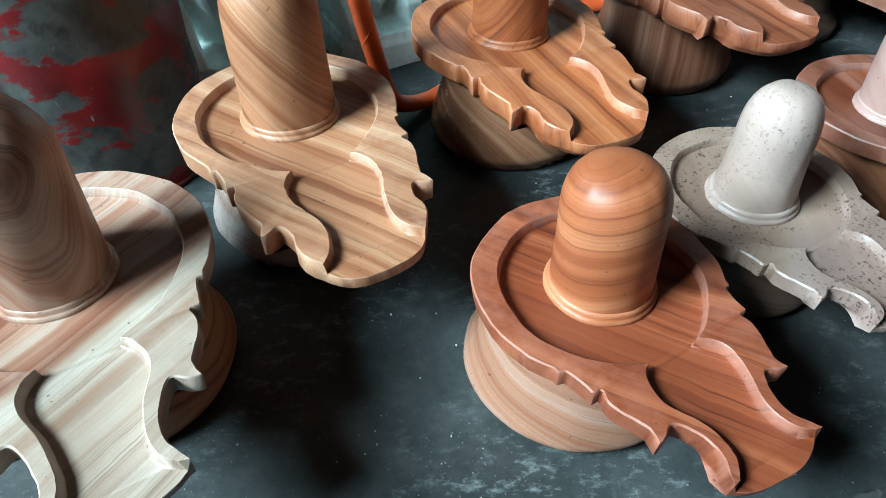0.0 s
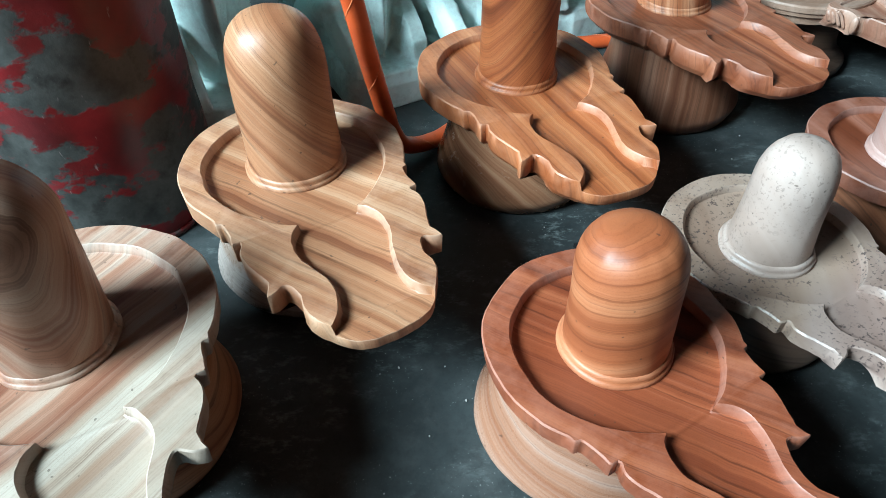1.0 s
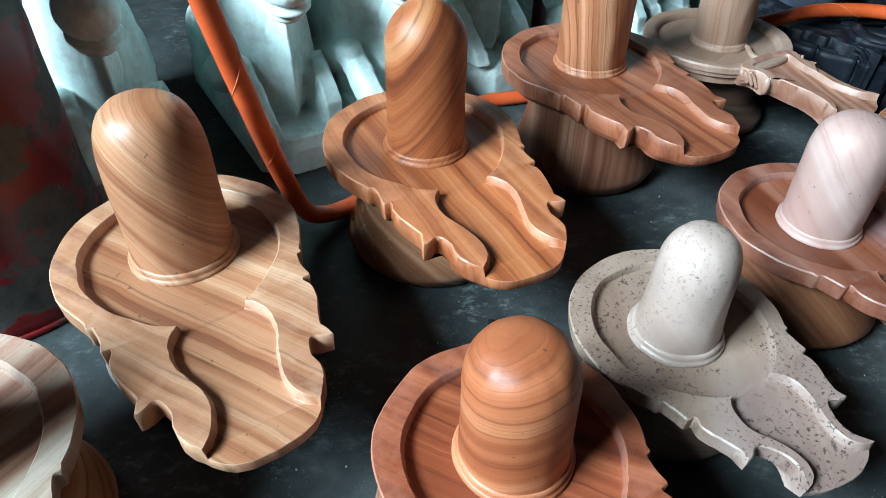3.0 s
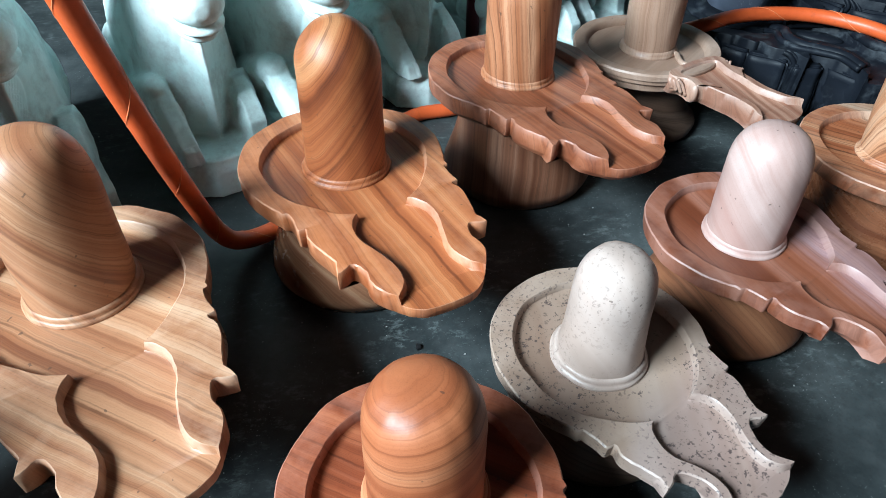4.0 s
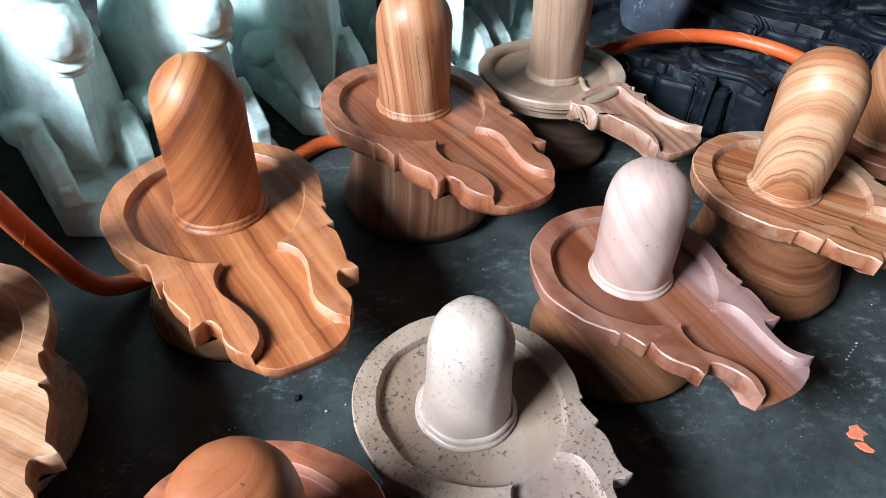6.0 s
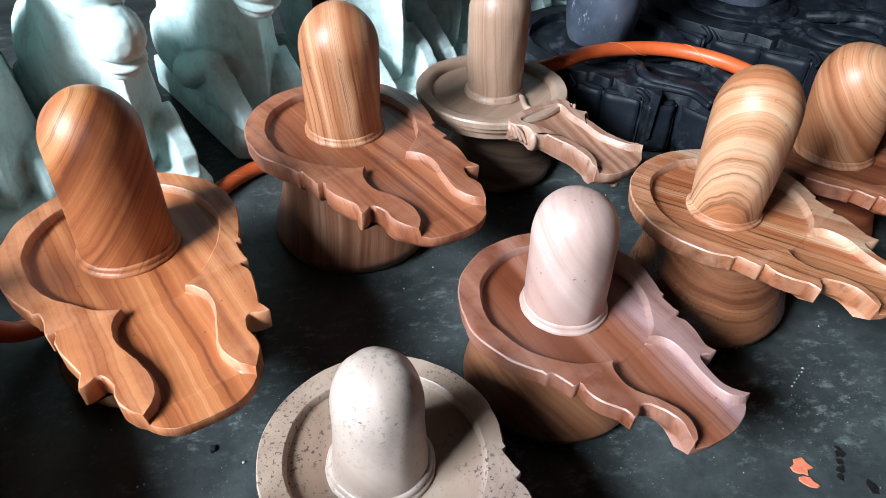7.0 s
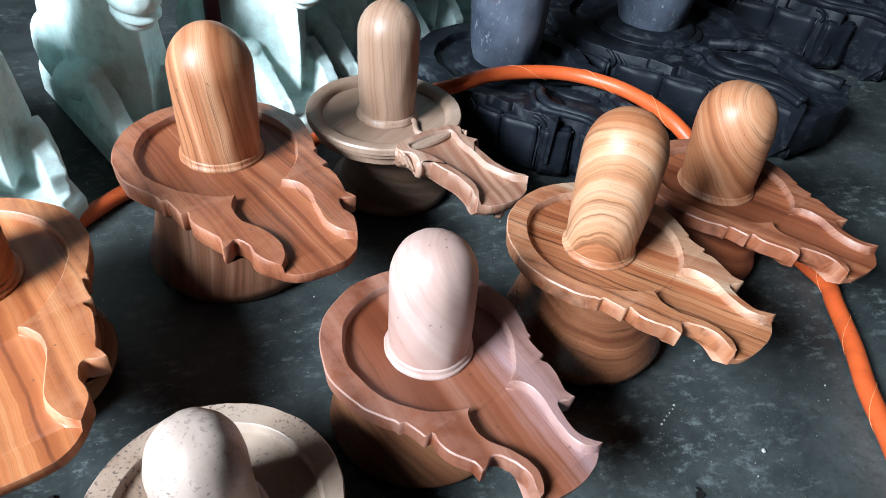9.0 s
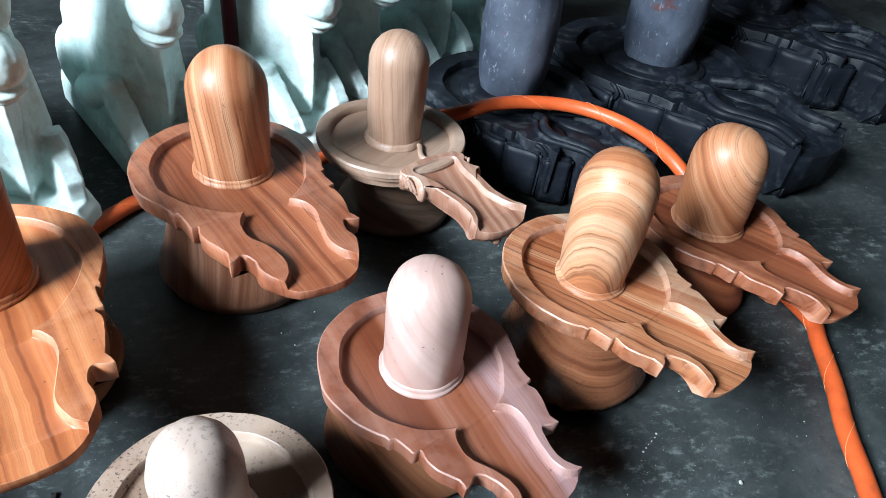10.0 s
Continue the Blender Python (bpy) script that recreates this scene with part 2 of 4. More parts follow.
BRICK = [(.125,.030,.013),(.21,.058,.024),(.295,.092,.040),(.38,.145,.070)]
DUN = [(0.18, 0.092, 0.056), (0.245, 0.142, 0.094), (0.31, 0.198, 0.142), (0.38, 0.262, 0.20)]


# ---- building helpers ----
def part(name, bm, material, parent=None, label="", smooth=True):
    """Links a bmesh as one mesh object under a thing or a part."""
    me = bpy.data.meshes.new(name)
    bm.normal_update()
    bm.to_mesh(me)
    bm.free()
    for p in me.polygons:
        p.use_smooth = smooth
    me.materials.append(material)
    ob = new(name, me)
    if parent:
        ob.parent = parent
    if label:
        ob["label"] = label
    return ob


def sharp(bm, degrees=38):
    for e in bm.edges:
        if len(e.link_faces) == 2 and e.calc_face_angle(0) > radians(degrees):
            e.smooth = False


def curve_through(pts, per=6):
    """A Catmull-Rom line through 2D or 3D points."""
    p = [Vector(q) for q in pts]
    p = [2 * p[0] - p[1]] + p + [2 * p[-1] - p[-2]]
    out = []
    for i in range(1, len(p) - 2):
        for k in range(per):
            t = k / per
            out.append(0.5 * (2 * p[i] + (p[i + 1] - p[i - 1]) * t + (2 * p[i - 1] - 5 * p[i] + 4 * p[i + 1] - p[i + 2]) * t * t + (3 * p[i] - p[i - 1] - 3 * p[i + 1] + p[i + 2]) * t ** 3))
    out.append(p[-2])
    return out


def spread(line, count):
    """count points at even steps along a line."""
    steps = [0.0]
    for a, b in zip(line, line[1:]):
        steps.append(steps[-1] + (b - a).length)
    out, k = [], 0
    for i in range(count):
        s = steps[-1] * i / (count - 1)
        while k < len(line) - 2 and steps[k + 1] < s:
            k += 1
        f = (s - steps[k]) / max(1e-9, steps[k + 1] - steps[k])
        out.append(line[k].lerp(line[k + 1], min(1.0, f)))
    return out


def lathe(bm, profile, segments=64, centre=(0, 0), wobble=0.0, seed=0.0):
    """Turns (radius, height) pairs round an upright axis."""
    rings = []
    for r, z in profile:
        if r < 1e-5:
            rings.append([bm.verts.new((centre[0], centre[1], z))])
            continue
        ring = []
        for i in range(segments):
            a = math.tau * i / segments
            w = r + wobble * noise.noise((3 * math.cos(a) + seed, 3 * math.sin(a), z * 9 + seed))
            ring.append(bm.verts.new((centre[0] + w * math.cos(a), centre[1] + w * math.sin(a), z)))
        rings.append(ring)
    for a, b in zip(rings, rings[1:]):
        for i in range(segments):
            j = (i + 1) % segments
            if len(a) == 1 and len(b) == 1:
                continue
            if len(a) == 1:
                bm.faces.new((a[0], b[j], b[i]))
            elif len(b) == 1:
                bm.faces.new((a[i], a[j], b[0]))
            else:
                bm.faces.new((a[i], a[j], b[j], b[i]))
    bmesh.ops.recalc_face_normals(bm, faces=bm.faces)


def tube(bm, line, radius, sides=14):
    """A round tube along a 3D line, its ends closed."""
    rings, up = [], Vector((0.3, 0.2, 1))
    for i, p in enumerate(line):
        d = (line[min(i + 1, len(line) - 1)] - line[max(i - 1, 0)]).normalized()
        x = up.cross(d).normalized()
        y = d.cross(x)
        up = y
        rings.append([bm.verts.new(p + radius * (math.cos(math.tau * k / sides) * x + math.sin(math.tau * k / sides) * y)) for k in range(sides)])
    for a, b in zip(rings, rings[1:]):
        for k in range(sides):
            j = (k + 1) % sides
            bm.faces.new((a[k], a[j], b[j], b[k]))
    bm.faces.new(rings[0][::-1])
    bm.faces.new(rings[-1])
    bmesh.ops.recalc_face_normals(bm, faces=bm.faces)


# ---- the spouted basin plate, in local metres: +x runs to the spout ----
def plate_lines(radius, spout, widen=0.0, broad=False):
    """Half outlines of the plate: its notched outer edge and its basin and channel. spout: stretch of the far end."""
    k = radius / 0.243
    arc = [Vector((0.243 * math.cos(a), 0.243 * math.sin(a))) for a in np.linspace(math.pi, radians(56), 34)]
    outer_1 = arc + [Vector(p) for p in ((0.146, 0.200), (0.149, 0.197), (0.150, 0.190))]
    outer_1 += curve_through([(0.153, 0.187), (0.172, 0.183), (0.190, 0.180)], 3) + [Vector(p) for p in ((0.203, 0.179), (0.207, 0.176), (0.208, 0.170), (0.208, 0.163))]
    outer_2 = curve_through([(0.212, 0.161), (0.230, 0.166), (0.255, 0.162), (0.282, 0.151), (0.306, 0.141)], 4) + [Vector((0.322, 0.142)), Vector((0.332, 0.144)), Vector((0.333, 0.139))]
    outer_2 += curve_through([(0.329, 0.126), (0.318, 0.108), (0.326, 0.096), (0.350, 0.083), (0.376, 0.076), (0.400, 0.077), (0.422, 0.087), (0.440, 0.096)], 3)
    inner_1 = [Vector((0.190 * math.cos(a), 0.190 * math.sin(a))) for a in np.linspace(math.pi, radians(108), 20)]
    inner_1 += curve_through([(-0.030, 0.189), (0.030, 0.191), (0.080, 0.181), (0.126, 0.157), (0.166, 0.122), (0.192, 0.090), (0.209, 0.057)], 6)
    if broad:
        outer_2 = outer_2[:17] + [Vector((0.318, 0.146)), Vector((0.330, 0.149)), Vector((0.331, 0.143))]
        outer_2 += curve_through([(0.327, 0.130), (0.322, 0.119), (0.330, 0.110), (0.350, 0.104)], 3) + curve_through([(0.368, 0.108), (0.386, 0.106), (0.404, 0.097), (0.420, 0.084)], 4)
        inner_2 = curve_through([(0.2095, 0.0565), (0.224, 0.071), (0.246, 0.080), (0.280, 0.078), (0.322, 0.060), (0.358, 0.052), (0.386, 0.056), (0.404, 0.066), (0.417, 0.080)], 6)
        end = curve_through([(0.424, 0.081), (0.440, 0.062), (0.451, 0.034), (0.455, 0.0)], 5)
    else:
        inner_2 = curve_through([(0.2095, 0.0565), (0.226, 0.074), (0.254, 0.084), (0.290, 0.081), (0.338, 0.061), (0.378, 0.053), (0.408, 0.057), (0.426, 0.068), (0.438, 0.083)], 6)
        end = curve_through([(0.443, 0.088), (0.455, 0.067), (0.464, 0.036), (0.467, 0.0)], 5)
    inner = spread(inner_1, len(outer_1)) + spread(inner_2, len(outer_2) + 1)[1:]

    def fit(p):
        x = p.x if p.x < 0.30 else 0.30 + (p.x - 0.30) * spout
        t = min(1.0, max(0.0, (p.x - 0.08) / 0.25))
        g = k * (1.0 + widen * t * t * (3 - 2 * t))
        return Vector((x * g, p.y * g))

    return [fit(p) for p in outer_1 + outer_2], [fit(p) for p in inner], [fit(p) for p in end], len(outer_1) - 1


def shifted(line, by, side):
    """The line moved sideways by a distance."""
    out = []
    for i, p in enumerate(line):
        d = line[min(i + 1, len(line) - 1)] - line[max(i - 1, 0)]
        d = d.normalized() if d.length > 1e-9 else Vector((1, 0))
        out.append(p + by * side * Vector((-d.y, d.x)))
    return out


def plate_mesh(lines, depth, thick, under, seed, rough=0.0025):
    """The plate as a mesh: notched edge, raised rim and banks, sunk basin and channel. Its rim's top lies at height 0."""
    outer, inner, end, tooth = lines
    n_rim = len(outer)
    o = outer + end
    keep = lambda pts: [Vector((p.x, max(0.0, p.y))) for p in pts]
    edge = 0.0035

    def sunk(by):
        """The basin's line moved inward, evenly at the hook and not at the bank's end."""
        return moved(inner, by, -1, 2)

    def moved(line, by, side, reach):
        moves = [q - p for p, q in zip(line, shifted(line, by, side))]
        out = []
        for j, p in enumerate(line):
            near = moves[max(0, j - reach):j + reach + 1]
            m = sum(near, Vector((0, 0))) / len(near)
            out.append(p + m * min(1.0, (n_rim - 1 - j) / 6))
        return keep(out)

    def lip(by):
        return [p - p.normalized() * by for p in end]

    flank = lambda f: keep([p - p.normalized() * under * f for p in o])
    count, m = len(o), len(end)
    rows = [
        (flank(2.2), [-thick] * count),
        (flank(0.9), [-thick * 0.80] * count),
        (flank(0.25), [-thick * 0.70] * count),
        (o, [-edge] * n_rim + [-depth - edge * 0.6] * m),
        (moved(outer, edge * 0.8, -1, 1) + lip(0.001), [0.0] * n_rim + [-depth] * m),
        (moved(inner, edge * 0.8, 1, 1) + lip(0.0016), [0.0] * n_rim + [-depth] * m),
        (inner + lip(0.0022), [-edge * 0.8] * n_rim + [-depth] * m),
        (sunk(0.004) + lip(0.0028), [-depth + 0.003] * (n_rim - 1) + [-depth + 0.001] + [-depth] * m),
        (sunk(0.010) + lip(0.0034), [-depth] * count),
    ]
    bm = bmesh.new()
    grids = []
    for side in (1, -1):
        grid = []
        for pts, zs in rows:
            line = []
            for p, z in zip(pts, zs):
                j = Vector((noise.noise((p.x * 13 + seed, p.y * side * 13, seed)), noise.noise((p.x * 13, p.y * side * 13 + seed, seed + 5)))) * rough * 2
                j += Vector((noise.noise((p.x * 60 + seed, p.y * side * 60, seed)), noise.noise((p.x * 60, p.y * side * 60 + seed, seed + 5)))) * rough * 0.5
                line.append(bm.verts.new((p.x + j.x, p.y * side + (j.y if p.y > 1e-4 else 0.0), z)))
            grid.append(line)
        grids.append(grid)
        for r, (a, b) in enumerate(zip(grid, grid[1:])):
            for q in range(len(a) - 1):
                if r == 4 and tooth <= q < n_rim - 1:
                    continue
                bm.faces.new((a[q], a[q + 1], b[q + 1], b[q]))
        if tooth < n_rim - 1:
            bm.faces.new(grid[4][tooth:n_rim] + grid[5][tooth:n_rim][::-1])
    for row in (0, -1):
        a, b = grids[0][row], grids[1][row]
        for q in range(len(a) - 1):
            bm.faces.new((a[q], a[q + 1], b[q + 1], b[q]))
    bmesh.ops.remove_doubles(bm, verts=bm.verts, dist=0.0004)
    bmesh.ops.dissolve_degenerate(bm, edges=bm.edges, dist=0.0002)
    bmesh.ops.recalc_face_normals(bm, faces=bm.faces)
    sharp(bm, 40)
    return bm


def ling_profile(foot, belly, base_z, top_z, dome_height=1.12, blunt=1.0, belly_at=0.62):
    """A rounded column: it swells a little and closes in a dome. blunt: below 1 a square-shouldered head, above 1 a pointed one."""
    height = top_z - base_z
    dome = min(belly * dome_height, height * 0.55)
    start = height - dome
    out = []
    for i in range(13):
        t = i / 12
        z = start * t
        s = min(1.0, z / (height * belly_at))
        out.append((foot + (belly - foot) * math.sin(s * math.pi / 2), base_z + z))
    r_top = out[-1][0]
    for i in range(1, 21):
        a = math.pi / 2 * i / 20
        out.append((r_top * math.cos(a) ** blunt if i < 20 else 0.0, base_z + start + dome * math.sin(a) ** blunt))
    return out


def egg_profile(foot, belly, base_z, top_z):
    """A barrel that narrows to its foot and closes in a round head."""
    c = (1 - (foot / belly) ** 2.2) ** (1 / 2.6)
    out = []
    for i in range(29):
        t = i / 28
        x = (0.45 - t) / 0.45 * c if t < 0.45 else (t - 0.45) / 0.55
        out.append((belly * max(0.0, 1 - abs(x) ** 2.6) ** (1 / 2.2) if i < 28 else 0.0, base_z + (top_z - base_z) * t))
    return out


def pedestal_profile(radius, top, neck):
    out = [(0.0, 0.001), (radius * 0.90, 0.001), (radius * 0.93, 0.006), (radius * 0.985, top * 0.13), (radius, top * 0.17), (radius * 0.995, top * 0.21)]
    for i in range(1, 9):
        t = i / 8
        out.append((radius * (0.995 - (0.995 - neck) * math.sin(t * math.pi / 2)), top * (0.21 + 0.79 * t)))
    return out + [(0.0, top)]


def shivling(centre, angle, rim, radius, spout, column, foot_radius, stones, label, seed, depth=0.024, thick=0.062, neck=0.80, pedestal_at=(0, 0), rough=0.0025, widen=0.0, under=0.017):
    """One carved shivling: a turned pedestal, a spouted basin plate and a round-headed column with its collar.
    column: where it stands (x, y), its lean (x, y), the radii of its foot and belly, its top, its dome's height and bluntness."""
    at_x, at_y, lean_x, lean_y, foot, belly, top, dome, blunt = column
    turned = Matrix.Rotation(radians(-angle), 2)
    at, lean = turned @ Vector((at_x - centre[0], at_y - centre[1])), turned @ Vector((lean_x, lean_y))
    thing = new("shivling")
    thing.matrix_world = pose(centre[0], centre[1], 0, 0, 0, angle)
    tagged(thing, label, "shivling", "carved shivlings on the floor")
    plate_stone, ling_stone, foot_stone = stones
    bm = plate_mesh(plate_lines(radius, spout, widen, widen > 0), depth, thick, under, seed, rough)
    bmesh.ops.translate(bm, verts=bm.verts, vec=(0, 0, rim))
    part("basin_plate", bm, plate_stone, thing)
    bm = bmesh.new()
    lathe(bm, pedestal_profile(foot_radius, rim - thick + 0.002, neck), 72, pedestal_at, 0.002, seed)
    sharp(bm, 50)
    part("pedestal", bm, foot_stone, thing)
    floor_z = rim - depth
    bm = bmesh.new()
    lathe(bm, ling_profile(foot, belly, floor_z - 0.01, top, dome, blunt), 64, at, 0.002, seed + 4)
    for v in bm.verts:
        h = v.co.z - floor_z
        v.co.x += lean[0] * h
        v.co.y += lean[1] * h
    ling = part("lingam", bm, ling_stone, thing)
    c = foot + 0.007
    bm = bmesh.new()
    lathe(bm, [(foot - 0.01, floor_z - 0.004), (c + 0.003, floor_z - 0.004), (c + 0.003, floor_z + 0.006), (c, floor_z + 0.010), (c - 0.003, floor_z + 0.011), (c - 0.002, floor_z + 0.016), (c - 0.005, floor_z + 0.021), (foot - 0.002, floor_z + 0.024), (foot - 0.012, floor_z + 0.020)], 64, at, 0.002, seed + 4)
    part("collar", bm, ling_stone, ling)
    return thing


# ---- the setting ----
def box(bm, lo, hi):
    m = Matrix.LocRotScale(((Vector(lo) + Vector(hi)) / 2), None, Vector(hi) - Vector(lo))
    return bmesh.ops.create_cube(bm, size=1.0, matrix=m)["verts"]


def slab(name, lo, hi, material, kind_label):
    bm = bmesh.new()
    box(bm, lo, hi)
    return tagged(part(name, bm, material, None, "", False), kind_label, "", "", "structure")


X0, X1, Y0, Y1, TOP = -5.2, 5.6, -4.6, 5.4, 6.6
bm = bmesh.new()
bmesh.ops.create_grid(bm, x_segments=60, y_segments=60, size=0.5, matrix=Matrix.LocRotScale(((X0 + X1) / 2, (Y0 + Y1) / 2, 0), None, (X1 - X0 + 0.4, Y1 - Y0 + 0.4, 1)))
for v in bm.verts:
    v.co.z = -0.0015 + 0.0015 * noise.noise(v.co * 1.7)
tagged(part("floor", bm, FLOOR), "dark grey polished stone floor with dust and scuffs", "floor", "", "structure")
# the ceiling and south wall are unseen, added to close the room
slab("ceiling", (X0 - 0.2, Y0 - 0.2, TOP), (X1 + 0.2, Y1 + 0.2, TOP + 0.15), WALL, "plain plastered workshop ceiling, unseen, added to close the room")
slab("wall_north", (X0 - 0.2, Y1, -0.1), (X1 + 0.2, Y1 + 0.2, TOP), WALL, "plain dull plastered wall")
slab("wall_south", (X0 - 0.2, Y0 - 0.2, -0.1), (X1 + 0.2, Y0, TOP), WALL, "plain dull plastered wall")
slab("wall_east", (X1, Y0, -0.1), (X1 + 0.2, Y1, TOP), WALL, "plain dull plastered wall")
# unseen west wall, added; its wide, high opening is set where the daylight lamp stands
slab("wall_west", (X0 - 0.2, 1.2, -0.1), (X0, Y1, TOP), WALL, "plain dull plastered wall beside the opening, unseen and added")
slab("wall_west_2", (X0 - 0.2, Y0, -0.1), (X0, -4.1, TOP), WALL, "plain dull plastered wall beside the opening, unseen and added")
slab("wall_west_3", (X0 - 0.2, -4.1, 6.2), (X0, 1.2, TOP), WALL, "plain plastered lintel over the opening, unseen and added")
slab("wall_west_4", (X0 - 0.2, -4.1, -0.1), (X0, 1.2, 3.2), WALL, "plain plastered wall below the opening, unseen and added")

# ---- the carved shivlings ----
S = banded_stone
shivling((-0.732, 0.893), -60.4, 0.335, 0.280, 1.1, (-0.737, 0.876, 0.015, -0.005, 0.103, 0.105, 0.706, 1.15, 1.1), 0.243,
         (S("olive_tan_banded_stone", (-0.88, -0.48, 0.2), OLIVE, 16, 0.025, seed=1.0, lines=0.45, cut_light=0.58, bed=(OLIVE_GREY, (0.88, 0.48, -0.2), 0.08)), S("olive_ringed_stone", (0.95, 0.10, 0.30), OLIVE, 16, 0.03, seed=2.3, lines=0.5), S("brown_foot_stone_a", (0.2, 0.3, 1.0), TAN, 12, 0.03, seed=3.0)),
         "pale olive and tan banded stone shivling on a round foot", 1.0, pedestal_at=(0.010, 0.021))
shivling((-0.391, 1.416), -62.6, 0.335, 0.266, 1.12, (-0.384, 1.422, -0.017, 0.023, 0.111, 0.108, 0.686, 1.55, 0.68), 0.247,
         (S("tan_banded_stone", (-0.51, 0.86, 0.2), TAN, 17, 0.02, seed=4.0, contrast=0.8, lines=0.5, cut_light=0.47), S("tan_slanting_stone", (0.12, 0.76, 0.58), TAN, 14, 0.02, seed=5.2, lines=0.6), S("pale_foot_stone", (0.1, 0.2, 1.0), [(0.30, 0.21, 0.16), (0.38, 0.31, 0.27), (0.44, 0.37, 0.33)], 12, 0.03, seed=6.0, rough=0.28)),
         "light brown stone shivling with slanting wood-like bands", 2.0, thick=0.074, under=0.012, pedestal_at=(-0.004, 0.008), widen=0.15)
# the foot's palest band colour stands in for the whitish sheen it reflects
shivling((0.284, 0.902), -60.5, 0.280, 0.242, 1.0, (0.292, 0.901, -0.005, 0.022, 0.100, 0.097, 0.543, 1.2, 0.68), 0.241,
         (S("rust_red_stone", (-0.5, 0.86, 0.15), RUST, 18, 0.02, seed=7.0, lines=0.42, contrast=0.65, cut_light=0.43), S("rust_banded_stone", (-0.22, -0.12, 0.90), [(0.21, 0.055, 0.020), (0.32, 0.095, 0.036), (0.41, 0.140, 0.058), (0.50, 0.205, 0.095)], 19, 0.025, seed=8.6, lines=0.3, contrast=0.8), S("brown_foot_stone_c", (0.15, 0.25, 1.0), [(0.23, 0.088, 0.045), (0.33, 0.155, 0.09), (0.41, 0.235, 0.165), (0.47, 0.34, 0.28)], 15, 0.02, lines=0.3, contrast=0.8, seed=9.0, rough=0.27)),
         "rust-red stone shivling with level bands round its short column", 3.0, pedestal_at=(-0.008, -0.012))
shivling((0.690, 1.205), -63, 0.250, 0.232, 0.88, (0.685, 1.189, 0.003, -0.018, 0.092, 0.080, 0.515, 1.5, 0.77), 0.191,
         (S("cream_pitted_stone", (0.3, 0.5, 0.8), CREAM, 6, 0.05, seed=10.0, lines=0.15, pits=0.9, line_colour=(0.26, 0.17, 0.14), rough=0.42, cut_light=0.25, bed=(CREAM_PINK, (1.0, 0.35, 0.0), 0.19)), S("cream_ling_stone", (0.2, 0.7, 0.5), [(0.35, 0.255, 0.210), (0.40, 0.302, 0.257), (0.445, 0.345, 0.300), (0.49, 0.395, 0.352)], 5, 0.05, seed=11.0, lines=0.12, pits=0.35, line_colour=(0.35, 0.27, 0.24), rough=0.36), S("dark_foot_stone", (0.15, 0.25, 1.0), [(0.11, 0.06, 0.04), (0.17, 0.10, 0.07), (0.23, 0.15, 0.11)], 10, 0.02, seed=12.0, rough=0.34)),
         "cream stone shivling with dark pits and rounded worn edges", 4.0, 0.020, 0.055, pedestal_at=(0.020, 0.0))
shivling((0.165, 1.843), -67.5, 0.335, 0.270, 1.10, (0.176, 1.829, 0.010, 0.011, 0.107, 0.102, 0.715, 1.08, 1.05), 0.246,
         (S("amber_banded_stone", (-0.04, 1.0, 0.15), AMBER, 18, 0.02, seed=13.0, contrast=0.62, lines=0.4, cut_light=0.43), S("amber_spiral_stone", (-0.19, -0.72, 0.60), AMBER, 17, 0.025, seed=14.0, lines=0.55), S("brown_foot_stone_e", (0.3, 0.5, 0.8), [(0.14, 0.055, 0.026), (0.24, 0.11, 0.058), (0.34, 0.19, 0.11)], 13, 0.03, seed=15.0, rough=0.24)),
         "amber brown stone shivling with spiral bands on its column", 5.0, thick=0.074, under=0.012, pedestal_at=(0.043, 0.009), widen=0.14)
shivling((0.712, 2.268), -64.5, 0.350, 0.272, 1.12, (0.729, 2.272, 0.004, 0.001, 0.108, 0.110, 0.700, 1.07, 1.05), 0.248,
         (S("red_brown_stone", (0.0, 1.0, 0.15), BRICK, 19, 0.02, seed=16.0, lines=0.6, cut_light=0.39), S("upright_banded_stone", (0.40, 0.90, 0.10), COPPER, 22, 0.02, seed=17.0, lines=0.6, contrast=0.85), S("upright_foot_stone", (0.75, 0.65, 0.05), [(0.10, 0.035, 0.018), (0.17, 0.07, 0.038), (0.24, 0.12, 0.075)], 22, 0.015, seed=18.0, rough=0.34)),
         "red-brown stone shivling with upright bands on column and foot", 6.0, thick=0.074, under=0.012, neck=0.80, widen=0.13, pedestal_at=(0.068, -0.007))
# the plate's paler mauve far side also paints in the sheen it reflects
shivling((1.150, 1.521), -62.7, 0.268, 0.238, 1.0, (1.157, 1.515, -0.010, 0.007, 0.092, 0.094, 0.553, 1.3, 0.80), 0.218,
         (S("mauve_banded_stone", (0.2, 0.97, 0.12), MAUVE, 10, 0.015, seed=19.0, lines=0.4, contrast=1.3, cut_light=0.43, bed=(MAUVE_PALE, (0.2, 0.97, 0.0), 0.11)), S("pink_stone", (0.55, 0.50, 0.62), PINK, 5, 0.02, seed=20.4, lines=0.2, contrast=0.6, line_colour=(0.26, 0.10, 0.07)), S("brown_foot_stone_g", (0.15, 0.6, 0.5), [(0.13, 0.045, 0.02), (0.20, 0.075, 0.034), (0.27, 0.115, 0.055)], 10, 0.03, seed=21.0)),
         "pink and mauve stone shivling with brown bands on its plate", 7.0, pedestal_at=(0.015, -0.013))
